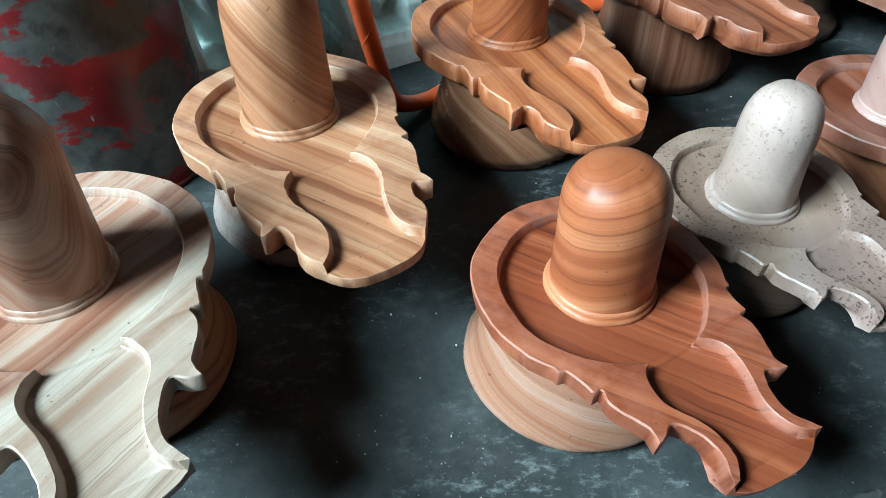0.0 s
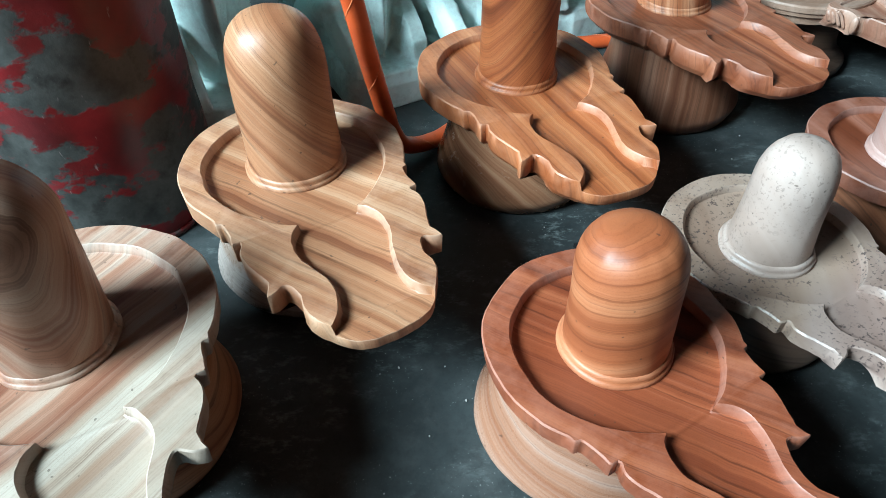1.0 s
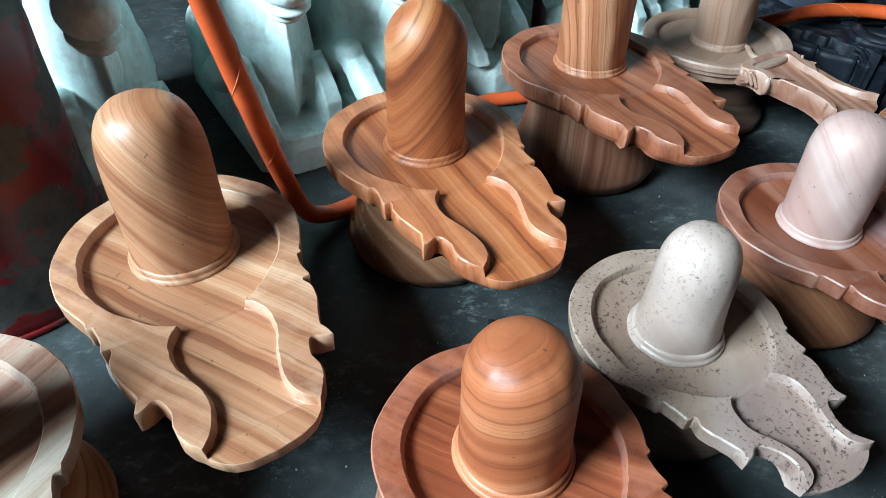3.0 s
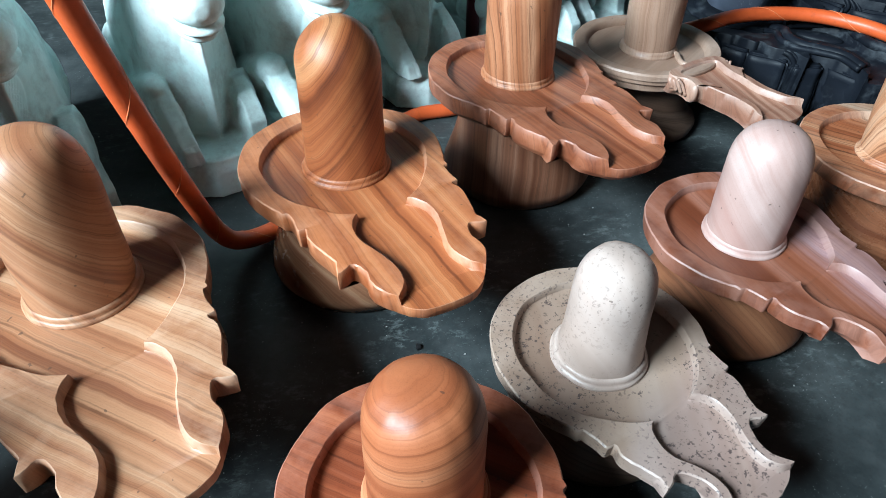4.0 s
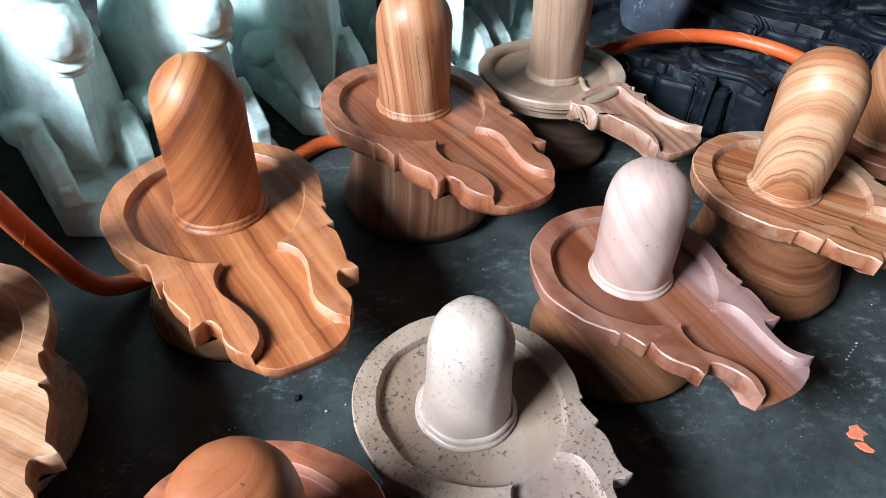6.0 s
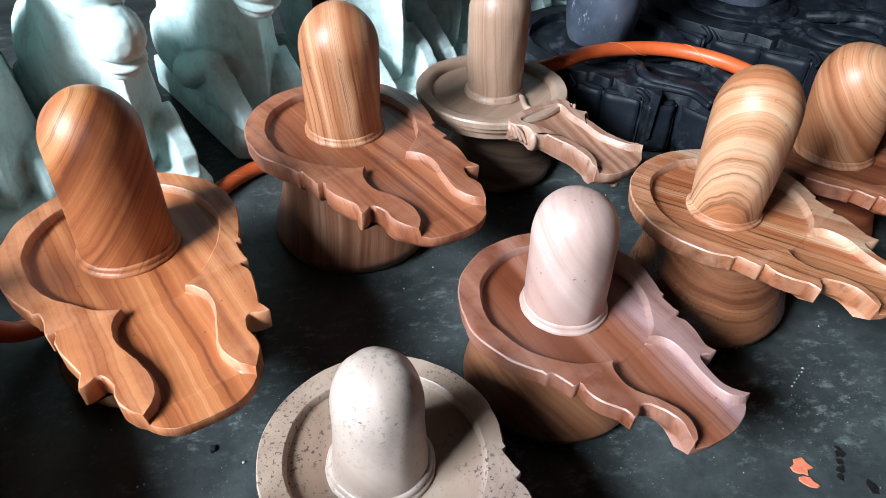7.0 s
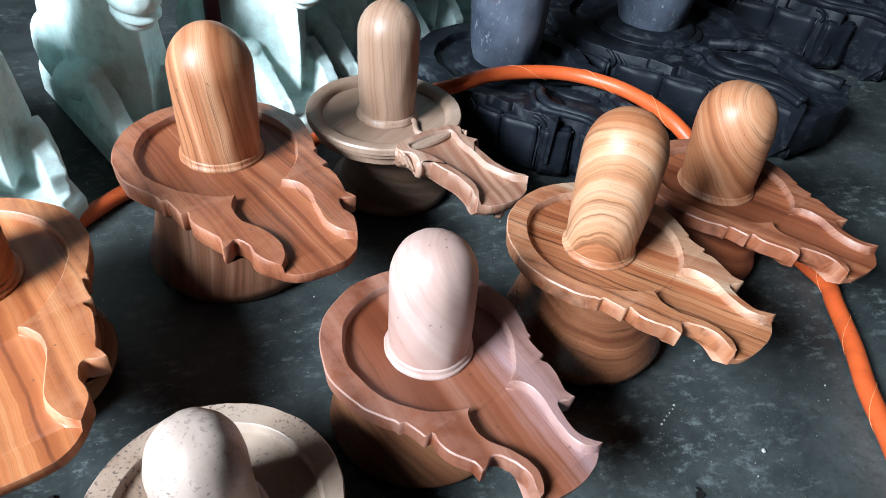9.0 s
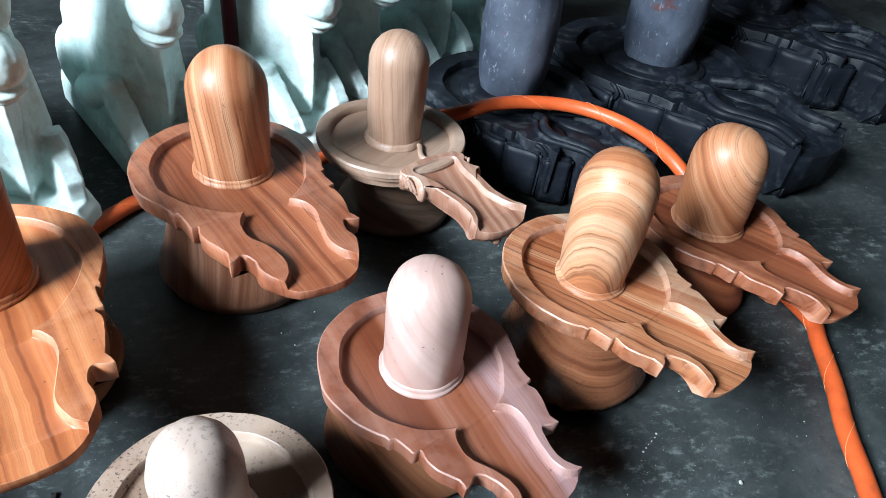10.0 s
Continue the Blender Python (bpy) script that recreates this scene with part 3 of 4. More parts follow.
shivling((1.651, 1.712), -61.9, 0.345, 0.240, 1.0, (1.645, 1.697, -0.008, -0.010, 0.084, 0.098, 0.709, 1.25, 0.89), 0.223,
         (S("honey_banded_stone", (-0.31, 0.95, 0.2), [(0.17, 0.044, 0.016), (0.30, 0.092, 0.036), (0.40, 0.158, 0.070), (0.49, 0.245, 0.13)], 15, 0.025, seed=22.0, lines=0.7, cut_light=0.47, bed=([(0.25, 0.105, 0.052), (0.35, 0.182, 0.105), (0.41, 0.265, 0.18), (0.48, 0.35, 0.26)], (0.0, 1.0, 0.0), 0.10)), S("honey_arched_stone", (-0.45, 0.76, 0.45), HONEY, 12, 0.015, seed=23.0, lines=0.6, contrast=0.8), S("swirled_foot_stone", (0.35, -0.35, 1.0), [(0.11, 0.034, 0.015), (0.22, 0.082, 0.038), (0.32, 0.145, 0.075)], 17, 0.05, seed=24.0, lines=0.8, rough=0.28)),
         "honey yellow stone shivling with arched bands on its column", 8.0, pedestal_at=(0.016, 0.002))
shivling((2.172, 1.950), -65, 0.305, 0.242, 1.05, (2.169, 1.961, -0.028, 0.030, 0.104, 0.112, 0.607, 1.3, 0.79), 0.190,
         (S("red_tan_stone", (-0.28, 0.96, 0.2), BRICK, 16, 0.02, seed=25.0, lines=0.5, cut_light=0.39), S("copper_banded_stone", (0.72, 0.25, 0.62), COPPER, 20, 0.03, seed=26.0, lines=0.5, contrast=0.7), S("dark_foot_stone_j", (0.15, 0.25, 1.0), RUST, 12, 0.02, seed=27.0)),
         "copper brown stone shivling with a bulging column", 9.0)


def dish_shivling(centre, angle, rim, label, seed):
    """The dun shivling: a round stepped dish, a spout of its own with carved flanks, a slim column."""
    thing = new("shivling")
    thing.matrix_world = pose(centre[0], centre[1], 0, 0, 0, angle)
    tagged(thing, label, "shivling", "carved shivlings on the floor")
    stone = S("dun_banded_stone", (0.9, 0.3, 0.1), DUN, 7, 0.02, seed=28.0, lines=0.2, contrast=0.6)
    pale = S("dun_ling_stone", (0.8, 0.5, 0.06), [tuple(c * 1.25 for c in d) for d in DUN], 30, 0.02, seed=29.0, lines=0.28, contrast=0.4)
    spout_stone = S("dun_red_spout_stone", (0.3, 0.9, 0.15), [(0.18, 0.065, 0.036), (0.27, 0.12, 0.075), (0.34, 0.18, 0.12), (0.42, 0.26, 0.19)], 15, 0.02, seed=31.0, lines=0.45, cut_light=0.5)
    r, floor_z = 0.256, rim - 0.020
    bm = bmesh.new()
    lathe(bm, [(0.0, rim - 0.075), (r - 0.05, rim - 0.075), (r - 0.026, rim - 0.070), (r - 0.022, rim - 0.044), (r - 0.010, rim - 0.040), (r - 0.008, rim - 0.026), (r - 0.001, rim - 0.023), (r, rim - 0.006), (r - 0.004, rim),
               (0.222, rim), (0.214, rim - 0.003), (0.206, rim - 0.012), (0.203, floor_z), (0.0, floor_z)], 88, (0, 0), 0.002, seed)
    sharp(bm, 35)
    part("dish", bm, stone, thing)
    outer = [Vector((0.196, 0.0)), Vector((0.198, 0.05))] + curve_through([(0.205, 0.100), (0.222, 0.122), (0.246, 0.124), (0.262, 0.110)], 5)
    outer += curve_through([(0.272, 0.104), (0.296, 0.106), (0.318, 0.116), (0.330, 0.114)], 4) + curve_through([(0.332, 0.100), (0.345, 0.088), (0.400, 0.080), (0.460, 0.074), (0.510, 0.080), (0.545, 0.096), (0.562, 0.098)], 4)
    inner = spread(curve_through([(0.222, 0.0), (0.224, 0.050), (0.236, 0.084), (0.262, 0.082), (0.310, 0.064), (0.370, 0.056), (0.440, 0.048), (0.490, 0.052), (0.530, 0.070), (0.552, 0.088)], 8), len(outer))
    end = curve_through([(0.568, 0.090), (0.588, 0.068), (0.600, 0.036), (0.603, 0.0)], 5)
    bm = plate_mesh((outer, inner, end, len(outer) - 1), 0.022, 0.070, 0.010, seed, 0.003)
    bmesh.ops.translate(bm, verts=bm.verts, vec=(0, 0, rim + 0.008))
    spout = part("spout", bm, spout_stone, thing, "reddish dun spout with carved flanks")
    for side in (1, -1):
        bm = bmesh.new()
        for k in range(4):
            a = radians(40 + 30 * k)
            tube(bm, curve_through([(0.225 + 0.012 * k, side * (0.108 + 0.006 * k), rim + 0.004), (0.230 + 0.014 * k, side * (0.124 - 0.003 * k), rim - 0.012), (0.240 + 0.016 * k, side * (0.120 - 0.005 * k), rim - 0.036 - 0.004 * k)], 5), 0.008 - 0.001 * k, 8)
        bmesh.ops.create_icosphere(bm, subdivisions=2, radius=1.0, matrix=Matrix.LocRotScale((0.322, side * 0.112, rim - 0.022), None, (0.013, 0.012, 0.032)))
        part("carved_scroll", bm, spout_stone, spout)
    bm = bmesh.new()
    lathe(bm, [(0.0, rim - 0.088), (0.012, rim - 0.088), (0.016, rim - 0.080), (0.016, rim - 0.055), (0.0, rim - 0.055)], 16, (0.565, -0.01))
    part("peg", bm, spout_stone, spout)
    bm = bmesh.new()
    tube(bm, curve_through([(0.075, 0.030, floor_z + 0.008), (0.105, 0.042, floor_z + 0.007), (0.130, 0.026, floor_z + 0.006), (0.160, 0.012, floor_z + 0.004), (0.190, 0.020, floor_z + 0.003)], 6), 0.010, 10)
    part("drip_ridge", bm, stone, thing)
    bm = bmesh.new()
    lathe(bm, [(0.0, 0.001), (0.182, 0.001), (0.202, 0.012), (0.207, 0.030), (0.202, 0.045), (0.178, 0.060), (0.158, 0.10), (0.148, rim - 0.11), (0.160, rim - 0.073), (0.0, rim - 0.073)], 72, (0.013, 0.022), 0.002, seed)
    sharp(bm, 45)
    # dish colours darkened to paint in the shade under the dish
    part("pedestal", bm, S("shaded_dun_foot_stone", (0.15, 0.25, 1.0), [tuple(c * 0.42 for c in d) for d in DUN], 12, 0.02, seed=30.0), thing)
    bm = bmesh.new()
    lathe(bm, ling_profile(0.087, 0.096, floor_z - 0.01, 0.667, 1.05, 1.0), 64, (0.006, 0.006), 0.002, seed)
    ling = part("lingam", bm, pale, thing)
    bm = bmesh.new()
    c = 0.098
    lathe(bm, [(0.07, floor_z - 0.004), (c + 0.003, floor_z - 0.004), (c + 0.003, floor_z + 0.008), (c - 0.001, floor_z + 0.013), (c - 0.003, floor_z + 0.020), (0.084, floor_z + 0.024), (0.07, floor_z + 0.02)], 64, (0.006, 0.006), 0.002, seed)
    part("collar", bm, pale, ling)
    return thing


dish_shivling((1.241, 2.495), -64, 0.310, "dun stone shivling with a round dish and carved reddish spout", 10.0)


# ---- the black shivlings ----
def black_shivling(centre, angle, rim, radius, spout, top, foot, belly, label, seed, dark=False):
    thing = new("shivling")
    thing.matrix_world = pose(centre[0], centre[1], 0, 0, 0, angle)
    tagged(thing, label, "shivling", "black shivlings on the floor")
    bm = plate_mesh(plate_lines(radius, spout), 0.035, rim - 0.002, 0.03, seed, 0.006)
    bmesh.ops.translate(bm, verts=bm.verts, vec=(0, 0, rim))
    part("basin_plate", bm, BLACK, thing)
    floor_z = rim - 0.035
    bm = bmesh.new()
    lathe(bm, egg_profile(foot, belly, floor_z - 0.01, top), 64, (0, 0), 0.004, seed)
    ling = part("lingam", bm, BLACK if dark else BLUE, thing, "black stone column" if dark else "blue-grey stone column")
    bm = bmesh.new()
    c = foot + 0.035 * radius / 0.356
    step = 0.030 * radius / 0.356
    lathe(bm, [(foot - 0.01, floor_z - 0.004), (c + 2 * step, floor_z - 0.004), (c + 2 * step, floor_z + 0.004), (c + 1.8 * step, floor_z + 0.010), (c + 1.1 * step, floor_z + 0.011), (c + step, floor_z + 0.016), (c + 0.9 * step, floor_z + 0.026), (c + 0.3 * step, floor_z + 0.034), (c - 0.02, floor_z + 0.032), (foot - 0.012, floor_z + 0.026)], 72, (0, 0), 0.003, seed)
    part("collar", bm, BLACK, ling, "stepped black stone collar")
    k = radius / 0.243
    outer = plate_lines(radius, spout)[0]
    line = [p for p in outer if p.x < 0.53 * k]
    count = 8
    marks, fine = spread(line, count + 1), spread(line, 8 * count + 1)
    for side in (1, -1):
        for j in range(2, count):
            rnd = random.Random(int(seed * 10) + j)
            p, q = marks[j], marks[j + 1]
            d = q - p
            n = Vector((-d.y, d.x)).normalized()
            n = n if n.dot((p + q) / 2) > 0 else -n
            mid = fine[8 * j + 4] - n * 0.012
            w, h = d.length * 0.49, rim * 0.40
            # a tall hewn panel: a drapery of slanting folds under a moulded top edge
            bm = bmesh.new()
            bmesh.ops.create_cube(bm, size=2.0, matrix=Matrix.LocRotScale((0, 0, 0), None, (w, 0.022, h)))
            bmesh.ops.bevel(bm, geom=list(bm.edges), offset=0.009, segments=2, affect="EDGES")
            bmesh.ops.subdivide_edges(bm, edges=list(bm.edges), cuts=6, use_grid_fill=True)
            slant = rnd.uniform(-1.4, 1.4)
            for v in bm.verts:
                up = v.co.z / h
                v.co.y += 0.007 * math.sin((v.co.x + v.co.z * slant * 0.5) * 34 + j) * (0.5 + 0.5 * up) + 0.010 * noise.noise(v.co * 9 + Vector((j, 0, seed))) + 0.004 * noise.noise(v.co * 40 + Vector((j, 0, seed)))
                v.co.y *= 1.0 + 0.25 * up
            panel = part("carved_panel", bm, BLACK, thing)
            panel.matrix_local = pose(mid.x, mid.y * side, rim * 0.46, 0, 0, math.degrees(math.atan2(d.y * side, d.x)))
            if j % 2:
                continue
            # curled leaf over the joint of two panels
            bm = bmesh.new()
            for m in range(3):
                tube(bm, curve_through([(-0.04 + 0.022 * m, 0.0, 0.012), (-0.016 + 0.024 * m, 0.012 * side, 0.004 - 0.006 * m), (0.004 + 0.026 * m, 0.018 * side, -0.022 - 0.005 * m), (-0.004 + 0.026 * m, 0.014 * side, -0.046)], 5), 0.0095 - 0.0015 * m, 8)
            curl = part("curled_leaf", bm, BLACK, thing)
            curl.matrix_local = pose(p.x - n.x * 0.010, (p.y - n.y * 0.010) * side, rim - 0.016, 0, 0, math.degrees(math.atan2(d.y * side, d.x)))
        # raised double banks of the channel, ending in a hook beside the column
        for wide, out_by, lift in ((0.013, 0.0, 0.006), (0.008, 0.030, 0.004)):
            bm = bmesh.new()
            tube(bm, curve_through([(0.150 * k, side * (0.030 + out_by) * k, rim - 0.022), (0.195 * k, side * (0.050 + out_by) * k, rim - 0.002), (0.235 * k, side * (0.088 + out_by * 0.9) * k, rim + lift), (0.28 * k, side * (0.098 + out_by * 0.8) * k, rim + lift), (0.33 * k, side * (0.078 + out_by * 0.6) * k, rim + lift), (0.38 * k, side * (0.062 + out_by * 0.5) * k, rim + lift), (0.44 * k, side * (0.078 + out_by * 0.4) * k, rim + lift - 0.004)], 8), wide * k, 10)
            part("scroll", bm, BLACK, thing)
        bm = bmesh.new()
        bmesh.ops.create_icosphere(bm, subdivisions=3, radius=1.0, matrix=Matrix.LocRotScale((0.245 * k, side * 0.045 * k, rim - 0.034), Euler((0, 0, side * radians(28))), (0.060 * k, 0.026 * k, 0.018)))
        part("leaf", bm, BLACK, thing)
    bm = bmesh.new()
    bmesh.ops.create_icosphere(bm, subdivisions=3, radius=1.0, matrix=Matrix.LocRotScale((0.33 * k, 0, rim - 0.036), None, (0.09 * k, 0.034 * k, 0.020)))
    part("leaf", bm, BLACK, thing)
    return thing


black_shivling((1.821, 2.971), -65, 0.25, 0.356, 1.2, 0.86, 0.105, 0.150, "black stone shivling with a barrel-shaped blue-grey column", 11.0)
black_shivling((2.660, 3.300), -66, 0.26, 0.480, 1.1, 0.94, 0.128, 0.178, "large black stone shivling with a blue-grey column", 12.0)
black_shivling((3.640, 3.930), -66, 0.30, 0.500, 1.1, 0.98, 0.140, 0.185, "large black stone shivling with a black column", 13.0, True)


# ---- the seated bull statues ----
def lump(bm, at, radii, turn=(0, 0, 0)):
    m = Matrix.LocRotScale(Vector(at), Euler([radians(a) for a in turn]), Vector(radii))
    bmesh.ops.create_icosphere(bm, subdivisions=3, radius=1.0, matrix=m)


def limb(bm, a, b, ra, rb):
    a, b = Vector(a), Vector(b)
    d = b - a
    m = Matrix.Translation((a + b) / 2) @ d.to_track_quat("Z", "Y").to_matrix().to_4x4()
    bmesh.ops.create_cone(bm, cap_ends=True, segments=20, radius1=ra, radius2=rb, depth=d.length, matrix=m)
    lump(bm, a, (ra, ra, ra))
    lump(bm, b, (rb, rb, rb))


def loft(bm, sections):
    """Level sections (height, points) joined upward into one closed block."""
    rings = [[bm.verts.new((x, y, z)) for x, y in pts] for z, pts in sections]
    for a, b in zip(rings, rings[1:]):
        for k in range(len(a)):
            j = (k + 1) % len(a)
            bm.faces.new((a[k], a[j], b[j], b[k]))
    bm.faces.new(rings[0][::-1])
    bm.faces.new(rings[-1])


def chest_section(front, shoulder, wide, back, tip):
    """Half outline of the chest, from the keel's edge back to the rump, mirrored."""
    half = [(front, tip), (front - 0.045, 0.030 + tip), (shoulder, wide * 0.86), (shoulder - 0.05, wide), (back + 0.10, wide), (back, wide * 0.55)]
    return half + [(x, -y) for x, y in half[::-1]]


def bull_mesh():
    bm = bmesh.new()
    # plinth with cut front corners and a hewn, uneven top
    base = [(0.112, -0.070), (0.110, 0.095), (0.050, 0.170), (-0.72, 0.175), (-0.72, -0.175), (0.035, -0.172)]
    loft(bm, [(0.0, base), (0.085, [(x * 0.99, y) for x, y in base]), (0.122, [(x - 0.024, y * 0.93) for x, y in base])])
    # chest and neck: two flat flanks that meet in the sharp dewlap keel, widening to the shoulders
    loft(bm, [(0.11, chest_section(-0.050, -0.17, 0.150, -0.66, 0.002)), (0.16, chest_section(-0.012, -0.16, 0.156, -0.68, 0.002)), (0.30, chest_section(0.004, -0.155, 0.152, -0.70, 0.002)),
              (0.44, chest_section(-0.002, -0.155, 0.138, -0.62, 0.002)), (0.56, chest_section(-0.012, -0.155, 0.118, -0.46, 0.006)), (0.72, chest_section(-0.030, -0.16, 0.100, -0.36, 0.020)), (0.92, chest_section(-0.065, -0.17, 0.085, -0.32, 0.030))])
    lump(bm, (-0.44, 0, 0.36), (0.32, 0.165, 0.26))
    # muzzle, parted lips, chin and head
    lump(bm, (0.022, 0, 0.612), (0.100, 0.086, 0.074), (0, 20, 0))
    lump(bm, (0.020, 0, 0.548), (0.086, 0.078, 0.020), (0, 14, 0))
    lump(bm, (0.004, 0, 0.518), (0.070, 0.062, 0.024), (0, 14, 0))
    lump(bm, (-0.09, 0, 0.74), (0.135, 0.108, 0.13))
    # one foreleg laid forward with its hoof on the plinth, the other folded under
    loft(bm, [(0.135, [(0.098, -0.150), (0.104, -0.096), (0.030, -0.092), (-0.02, -0.110), (-0.02, -0.160), (0.03, -0.166)]),
              (0.178, [(0.082, -0.148), (0.086, -0.098), (0.020, -0.090), (-0.06, -0.105), (-0.06, -0.170), (0.01, -0.168)]),
              (0.250, [(-0.006, -0.150), (-0.004, -0.104), (-0.045, -0.096), (-0.12, -0.105), (-0.12, -0.178), (-0.05, -0.174)]),
              (0.325, [(-0.084, -0.154), (-0.082, -0.114), (-0.10, -0.105), (-0.17, -0.105), (-0.17, -0.182), (-0.12, -0.178)])])
    lump(bm, (-0.115, -0.142, 0.318), (0.052, 0.040, 0.036))
    limb(bm, (-0.34, -0.145, 0.20), (-0.14, -0.145, 0.305), 0.07, 0.046)
    loft(bm, [(0.11, [(0.052, 0.088), (0.048, 0.138), (-0.12, 0.172), (-0.12, 0.06)]), (0.185, [(0.040, 0.086), (0.036, 0.142), (-0.12, 0.176), (-0.12, 0.06)]),
              (0.250, [(-0.020, 0.088), (-0.024, 0.142), (-0.14, 0.172), (-0.14, 0.06)]), (0.292, [(-0.085, 0.10), (-0.088, 0.138), (-0.15, 0.160), (-0.15, 0.07)])])
    lump(bm, (-0.52, -0.135, 0.24), (0.17, 0.06, 0.14))
    lump(bm, (-0.52, 0.135, 0.24), (0.17, 0.06, 0.14))
    me = bpy.data.meshes.new("bull_block")
    bm.to_mesh(me)
    bm.free()
    ob = new("bull_block", me)
    mod = ob.modifiers.new("skin", "REMESH")
    mod.mode, mod.voxel_size, mod.use_smooth_shade = "VOXEL", 0.0052, True
    mod = ob.modifiers.new("soft", "SMOOTH")
    mod.factor, mod.iterations = 0.5, 3
    bpy.context.view_layer.update()
    skin = bpy.data.meshes.new_from_object(ob.evaluated_get(bpy.context.evaluated_depsgraph_get()))
    bpy.data.objects.remove(ob)
    for v in skin.vertices:
        x, y, z = v.co
        # fringe of short slanting cuts beside the keel's edge, and a few long folds on its flanks
        if 0.17 < z < 0.52 and abs(y) < 0.11 and x > -0.16:
            side = 1 if y > 0 else -1
            near = math.exp(-((x + 0.032) / 0.018) ** 2) * (0.6 + 0.4 * noise.noise((z * 30, side, 2)))
            v.co.y += 0.0045 * near * side * math.sin((z * 1.0 + x * 1.5) * 330)
            v.co.y -= 0.005 * side * math.exp(-((x + 0.052 + 0.05 * noise.noise((z * 6, side, 0))) / 0.006) ** 2)
        # mouth line
        if x > -0.06 and 0.49 < z < 0.62:
            v.co.x -= 0.008 * math.exp(-((z - 0.562 + 0.25 * (x - 0.05)) / 0.006) ** 2)
        # hoof: a band and a cleft
        if y < -0.075 and x > 0.02 and z > 0.12:
            s = (x - 0.02) * 0.86 - (z - 0.17) * 0.5
            v.co.z -= 0.004 * math.exp(-((s - 0.030) / 0.004) ** 2)
            v.co.z -= 0.006 * math.exp(-((y + 0.115) / 0.004) ** 2) * (1 if s > 0.034 else 0)
        # rough tooling
        d = 0.0035 * noise.noise(v.co * 11) + 0.0022 * noise.noise(v.co * 34)
        v.co += Vector((d, d * 0.6, 0.4 * d)) if z > 0.01 else Vector((d, 0, 0))
    skin.name = "bull_statue"
    for p in skin.polygons:
        p.use_smooth = True
    skin.materials.clear()
    skin.materials.append(STATUE)
    return skin


BULL = bull_mesh()
for x, y, turn in ((-0.72, 2.08, -62), (-0.231, 2.283, -62), (0.125, 2.40, -60), (0.496, 2.79, -63), (1.012, 2.94, -62), (1.30, 3.22, -62), (1.68, 3.50, -62), (2.10, 3.75, -62)):
    bull = new("bull_statue", BULL)
    bull.matrix_world = pose(x, y, 0, 0, 0, turn)
    tagged(bull, "mint-white plaster statue of a seated bull on a plinth", "statue", "row of bull statues")


# ---- drum ----
def drum(x, y):
    thing = new("oil_drum")
    thing.matrix_world = pose(x, y, 0)
    tagged(thing, "dented steel oil drum with worn red and grey paint", "drum")
    r = 0.284
    bm = bmesh.new()
    lathe(bm, [(r - 0.004, 0.012)] + [(r, 0.016 + 0.85 * i / 40) for i in range(41)] + [(r - 0.004, 0.872)], 96, (0, 0), 0.007, 3.0)
    part("shell", bm, DRUM, thing)
    for z in (0.0, 0.866):
        bm = bmesh.new()
        lathe(bm, [(r - 0.006, z), (r + 0.005, z), (r + 0.008, z + 0.004), (r + 0.008, z + 0.014), (r + 0.004, z + 0.018), (r - 0.006, z + 0.018), (r - 0.006, z)], 96, (0, 0), 0.003, 3.0)
        part("rim", bm, DRUM, thing)
    bm = bmesh.new()
    lathe(bm, [(0.0, 0.866), (r - 0.02, 0.866), (r - 0.004, 0.870), (r - 0.004, 0.862), (0.0, 0.860)], 96)
    part("lid", bm, DRUM, thing)


drum(-1.0, 1.70)

# ---- hose, pole ----
line = curve_through([(-0.30, 1.30, 1.60), (-0.27, 1.42, 1.15), (-0.245, 1.53, 0.80), (-0.219, 1.634, 0.5), (-0.198, 1.71, 0.3), (-0.180, 1.775, 0.16), (-0.150, 1.835, 0.075), (-0.080, 1.91, 0.035), (0.0, 2.00, 0.028), (0.18, 2.28, 0.027), (0.39, 2.545, 0.027), (0.56, 2.60, 0.027),
                      (0.85, 2.66, 0.027), (1.10, 2.80, 0.06), (1.32, 2.74, 0.20), (1.518, 2.669, 0.285), (1.689, 2.726, 0.295), (1.877, 2.734, 0.295), (2.025, 2.686, 0.295), (2.143, 2.572, 0.295), (2.213, 2.422, 0.29), (2.26, 2.285, 0.26), (2.35, 2.15, 0.15), (2.45, 2.0, 0.055),
                      (2.515, 1.84, 0.028), (2.525, 1.72, 0.027), (2.49, 1.64, 0.027), (2.42, 1.475, 0.027), (2.345, 1.33, 0.027), (2.285, 1.18, 0.027), (2.20, 0.98, 0.027), (2.12, 0.8, 0.027)], 8)
bm = bmesh.new()
tube(bm, line, 0.0265, 16)
hose = tagged(new("hose"), "thick orange taped rubber hose lying across the floor", "hose")
part("tube", bm, HOSE, hose)
bm = bmesh.new()
even = spread(line, 900)
seam = []
for i, p in enumerate(even[:-1]):
    d = (even[i + 1] - p).normalized()
    x = Vector((0.3, 0.2, 1)).cross(d).normalized()
    y = d.cross(x)
    a = i * 0.17 + 0.8 * noise.noise((i * 0.01, 0, 0))
    seam.append(p + 0.0262 * (math.cos(a) * x + math.sin(a) * y))
tube(bm, seam, 0.0014, 5)
part("taped_seam", bm, plain("pale_orange_tape_edge", (0.66, 0.20, 0.08), 0.5), hose, "paler edge of the wound tape")

bm = bmesh.new()
lathe(bm, [(0.0, 0.0), (0.028, 0.0), (0.028, TOP), (0.0, TOP)], 20)
pole = tagged(part("pole", bm, MAROON), "maroon painted steel pole between the statues", "pole")
pole.location = (0.715, 3.09, 0)


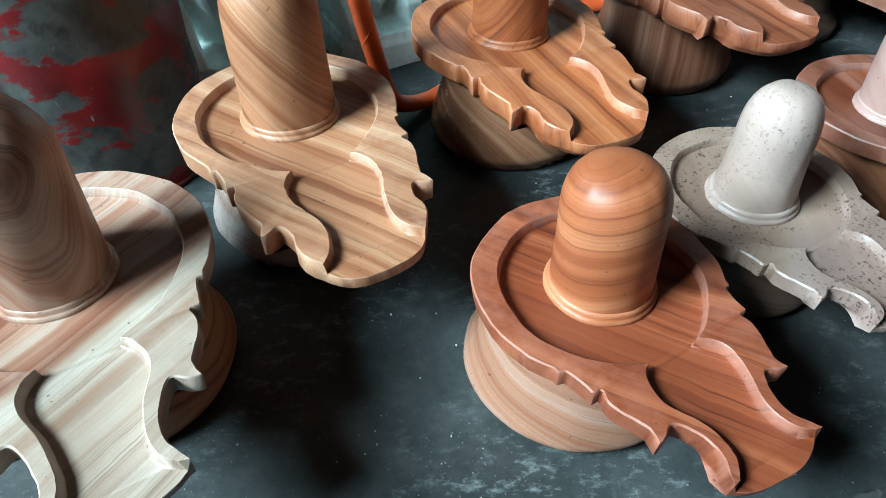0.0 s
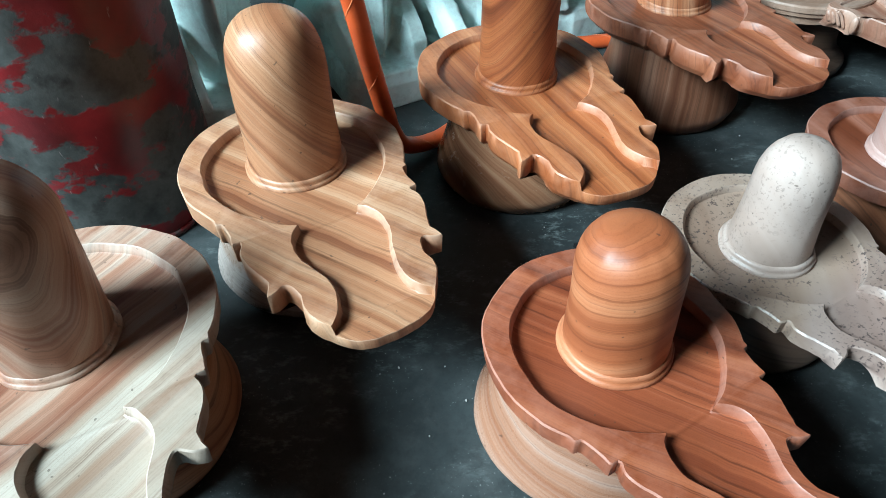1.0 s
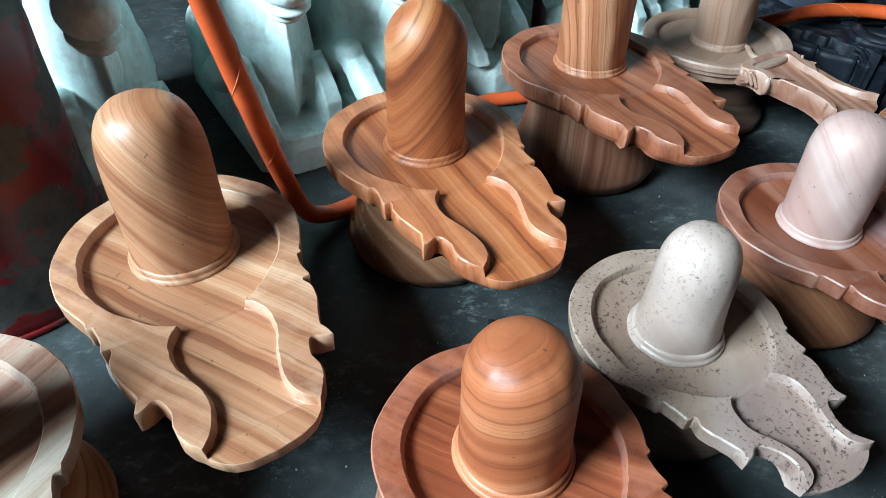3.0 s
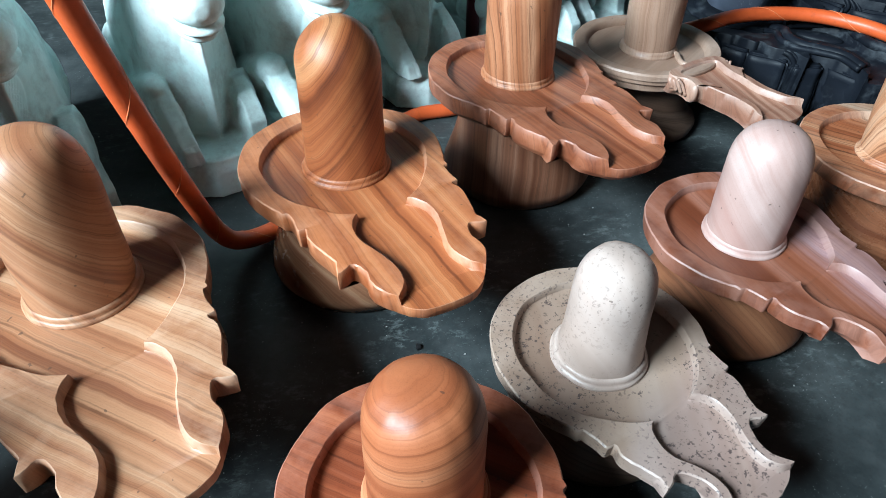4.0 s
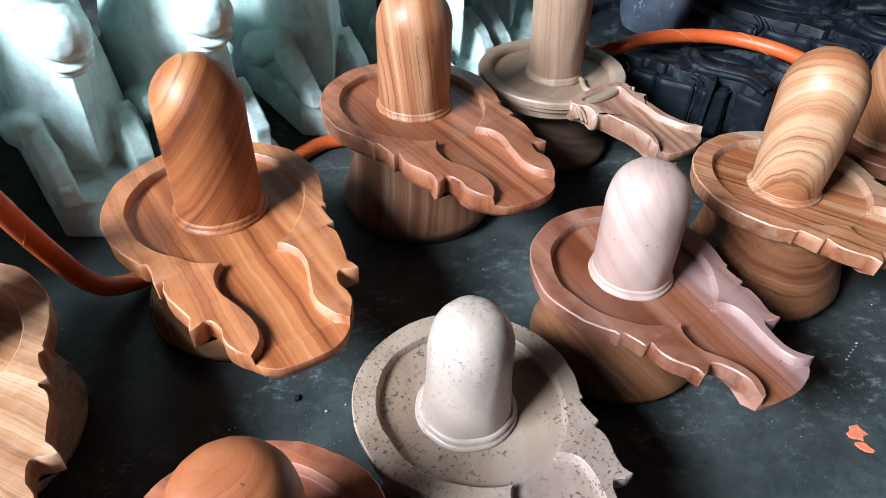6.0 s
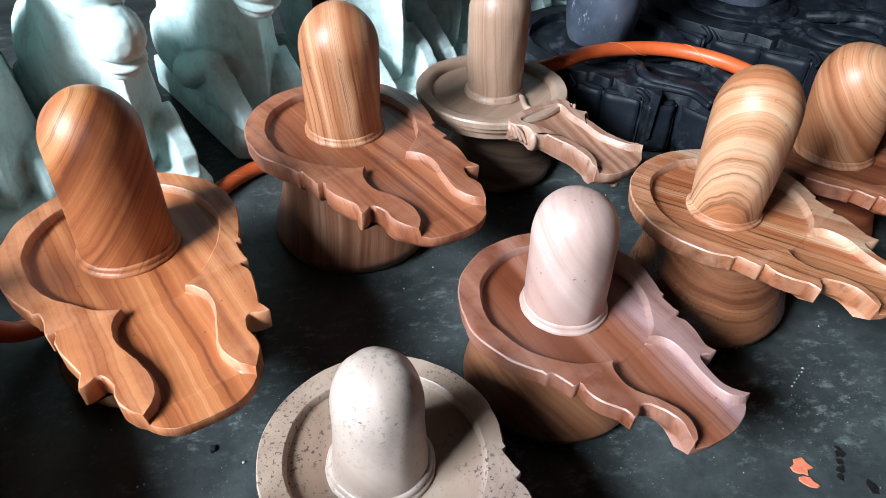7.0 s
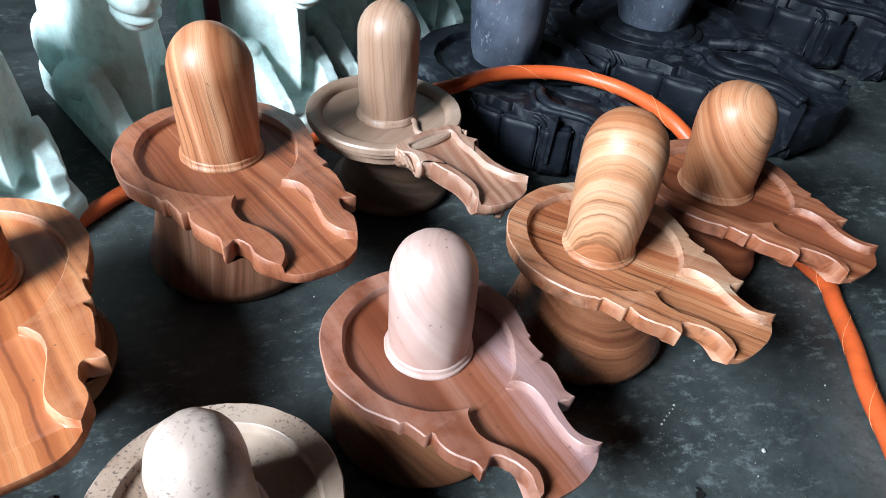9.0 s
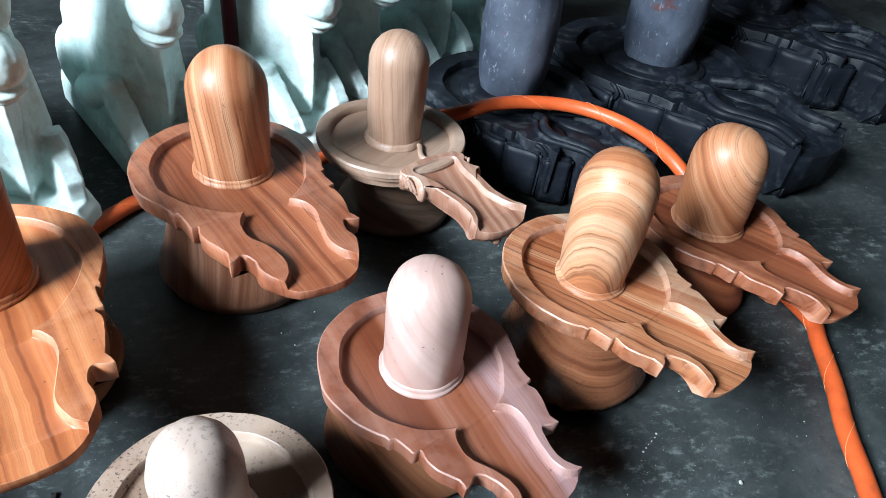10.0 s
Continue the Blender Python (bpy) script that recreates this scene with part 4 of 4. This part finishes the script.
# ---- litter on the floor ----
CHIP_WHITE = plain("white_stone_chip", (0.40, 0.39, 0.37), 0.8)
CHIP_BLACK = plain("black_stone_chip", (0.010, 0.010, 0.011), 0.5)
FLAKE = plain("orange_paint_flake", (0.62, 0.17, 0.09), 0.7, 0.15, 40.0)
SLATE = black_stone("grey_slate", (0.05, 0.052, 0.05), 0.9, 0.7)
STAIN = plain("black_oil_stain", (0.010, 0.009, 0.009), 0.45, 0.3, 30.0)


def flat_piece(name, at, size, thick, material, seed, label, category, points=11, stretch=1.0, turn=0.0, group=""):
    """A thin broken piece with an uneven outline, lying on the floor."""
    rnd = random.Random(seed)
    bm = bmesh.new()
    low, high = [], []
    for i in range(points):
        a = math.tau * i / points
        r = size * rnd.uniform(0.65, 1.15)
        x, y = r * math.cos(a) * stretch, r * math.sin(a)
        low.append(bm.verts.new((x, y, 0)))
        high.append(bm.verts.new((x * 0.9, y * 0.9, thick * rnd.uniform(0.75, 1.1))))
    for i in range(points):
        j = (i + 1) % points
        bm.faces.new((low[i], low[j], high[j], high[i]))
    bm.faces.new(low[::-1])
    top = bm.verts.new((0, 0, thick))
    for i in range(points):
        bm.faces.new((high[i], high[(i + 1) % points], top))
    ob = part(name, bm, material, None, "", False)
    ob.matrix_world = pose(at[0], at[1], 0.0005, 0, 0, turn)
    return tagged(ob, label, category, group)


flat_piece("paint_flake", (1.628, 1.146), 0.022, 0.002, FLAKE, 1, "flake of orange paint lying on the dark floor", "paint flake", 13, 1.25, 30)
flat_piece("paint_flake", (1.620, 1.108), 0.013, 0.002, FLAKE, 2, "small curled flake of orange paint on the floor", "paint flake", 9, 1.7, -35)
for k, (x, y, r) in enumerate(((1.735, 1.158, 0.010), (1.722, 1.140, 0.008), (1.712, 1.122, 0.009), (1.698, 1.103, 0.008), (1.752, 1.070, 0.014), (1.740, 1.172, 0.006))):
    flat_piece("oil_spot", (x, y), r, 0.0012, STAIN, 20 + k, "small black oil spot dried on the floor", "oil spot", 12, 1.4, 20 * k, "oil spots on the floor")
flat_piece("stone_chip", (0.326, 1.446), 0.010, 0.007, CHIP_BLACK, 3, "small black stone chip lying on the floor", "stone chip", 7, 1.0, 0, "chips on the floor")
CHIPS = [(0.395, 1.396, 8), (0.172, 1.379, 6), (0.185, 1.383, 5), (1.959, 1.232, 13), (1.941, 1.531, 5), (1.811, 1.232, 4), (1.903, 1.172, 5), (1.646, 1.246, 4), (0.014, 0.949, 6),
         (-0.225, 0.665, 7), (-0.171, 0.681, 5), (-0.154, 0.733, 4), (0.001, 0.720, 5), (-0.139, 1.041, 6), (1.805, 1.404, 6), (1.795, 1.393, 5), (1.781, 1.384, 5), (1.768, 1.375, 4), (1.756, 1.366, 5), (1.743, 1.356, 6)]
for k, (x, y, mm) in enumerate(CHIPS):
    flat_piece("stone_chip", (x, y), mm * 0.00042, mm * 0.0004, CHIP_WHITE, 40 + k, "tiny white stone chip lying on the floor", "stone chip", 6, 1.3, 37 * k, "chips on the floor")
bm = bmesh.new()
rnd = random.Random(5)
for k in range(650):
    x, y = rnd.uniform(-0.9, 3.4), rnd.uniform(0.3, 3.2)
    r = rnd.choice((0.0008, 0.001, 0.0012, 0.0018))
    m = Matrix.LocRotScale((x, y, r * 0.4), Euler((rnd.random() * 3, rnd.random() * 3, 0)), (r, r * 0.8, r * 0.6))
    bmesh.ops.create_cube(bm, size=2.0, matrix=m)
tagged(part("stone_grit", bm, CHIP_WHITE, None, "", False), "fine pale stone grit strewn over the floor", "grit", "", "stuff")


def slate_heap():
    thing = tagged(new("slate_slab"), "rough broken grey slate slab lying flat", "slate slab")
    thing.matrix_world = pose(0.86, 0.55, 0)
    for k, (x, y, z, w, d, turn) in enumerate(((0.0, -0.02, 0.0, 0.24, 0.085, 22), (0.06, 0.015, 0.016, 0.17, 0.05, 12), (-0.06, -0.035, 0.016, 0.12, 0.045, 30))):
        rnd = random.Random(60 + k)
        bm = bmesh.new()
        bmesh.ops.create_grid(bm, x_segments=34, y_segments=12, size=1.0)
        top = [f for f in bm.faces]
        out = bmesh.ops.extrude_face_region(bm, geom=top)
        for v in [g for g in out["geom"] if isinstance(g, bmesh.types.BMVert)]:
            v.co.z += 1.0
        for v in bm.verts:
            ragged = 1.0 + 0.18 * noise.noise((v.co.x * 5, v.co.y * 3, k * 7.0)) + 0.10 * noise.noise((v.co.x * 17, v.co.y * 9, k * 3.0))
            lift = 0.016 * v.co.z + (0.007 * noise.noise((v.co.x * 4, v.co.y * 9, k)) + 0.004 * noise.noise((v.co.x * 14, v.co.y * 20, k))) * v.co.z
            v.co = Vector((v.co.x * w * ragged, v.co.y * d * ragged, z + 0.001 + max(0.0, lift)))
        bmesh.ops.rotate(bm, verts=bm.verts, cent=(0, 0, 0), matrix=Matrix.Rotation(radians(turn), 3, "Z"))
        bmesh.ops.translate(bm, verts=bm.verts, vec=(x, y, 0))
        bmesh.ops.recalc_face_normals(bm, faces=bm.faces)
        part("slate_layer", bm, SLATE, thing, "", False)


slate_heap()
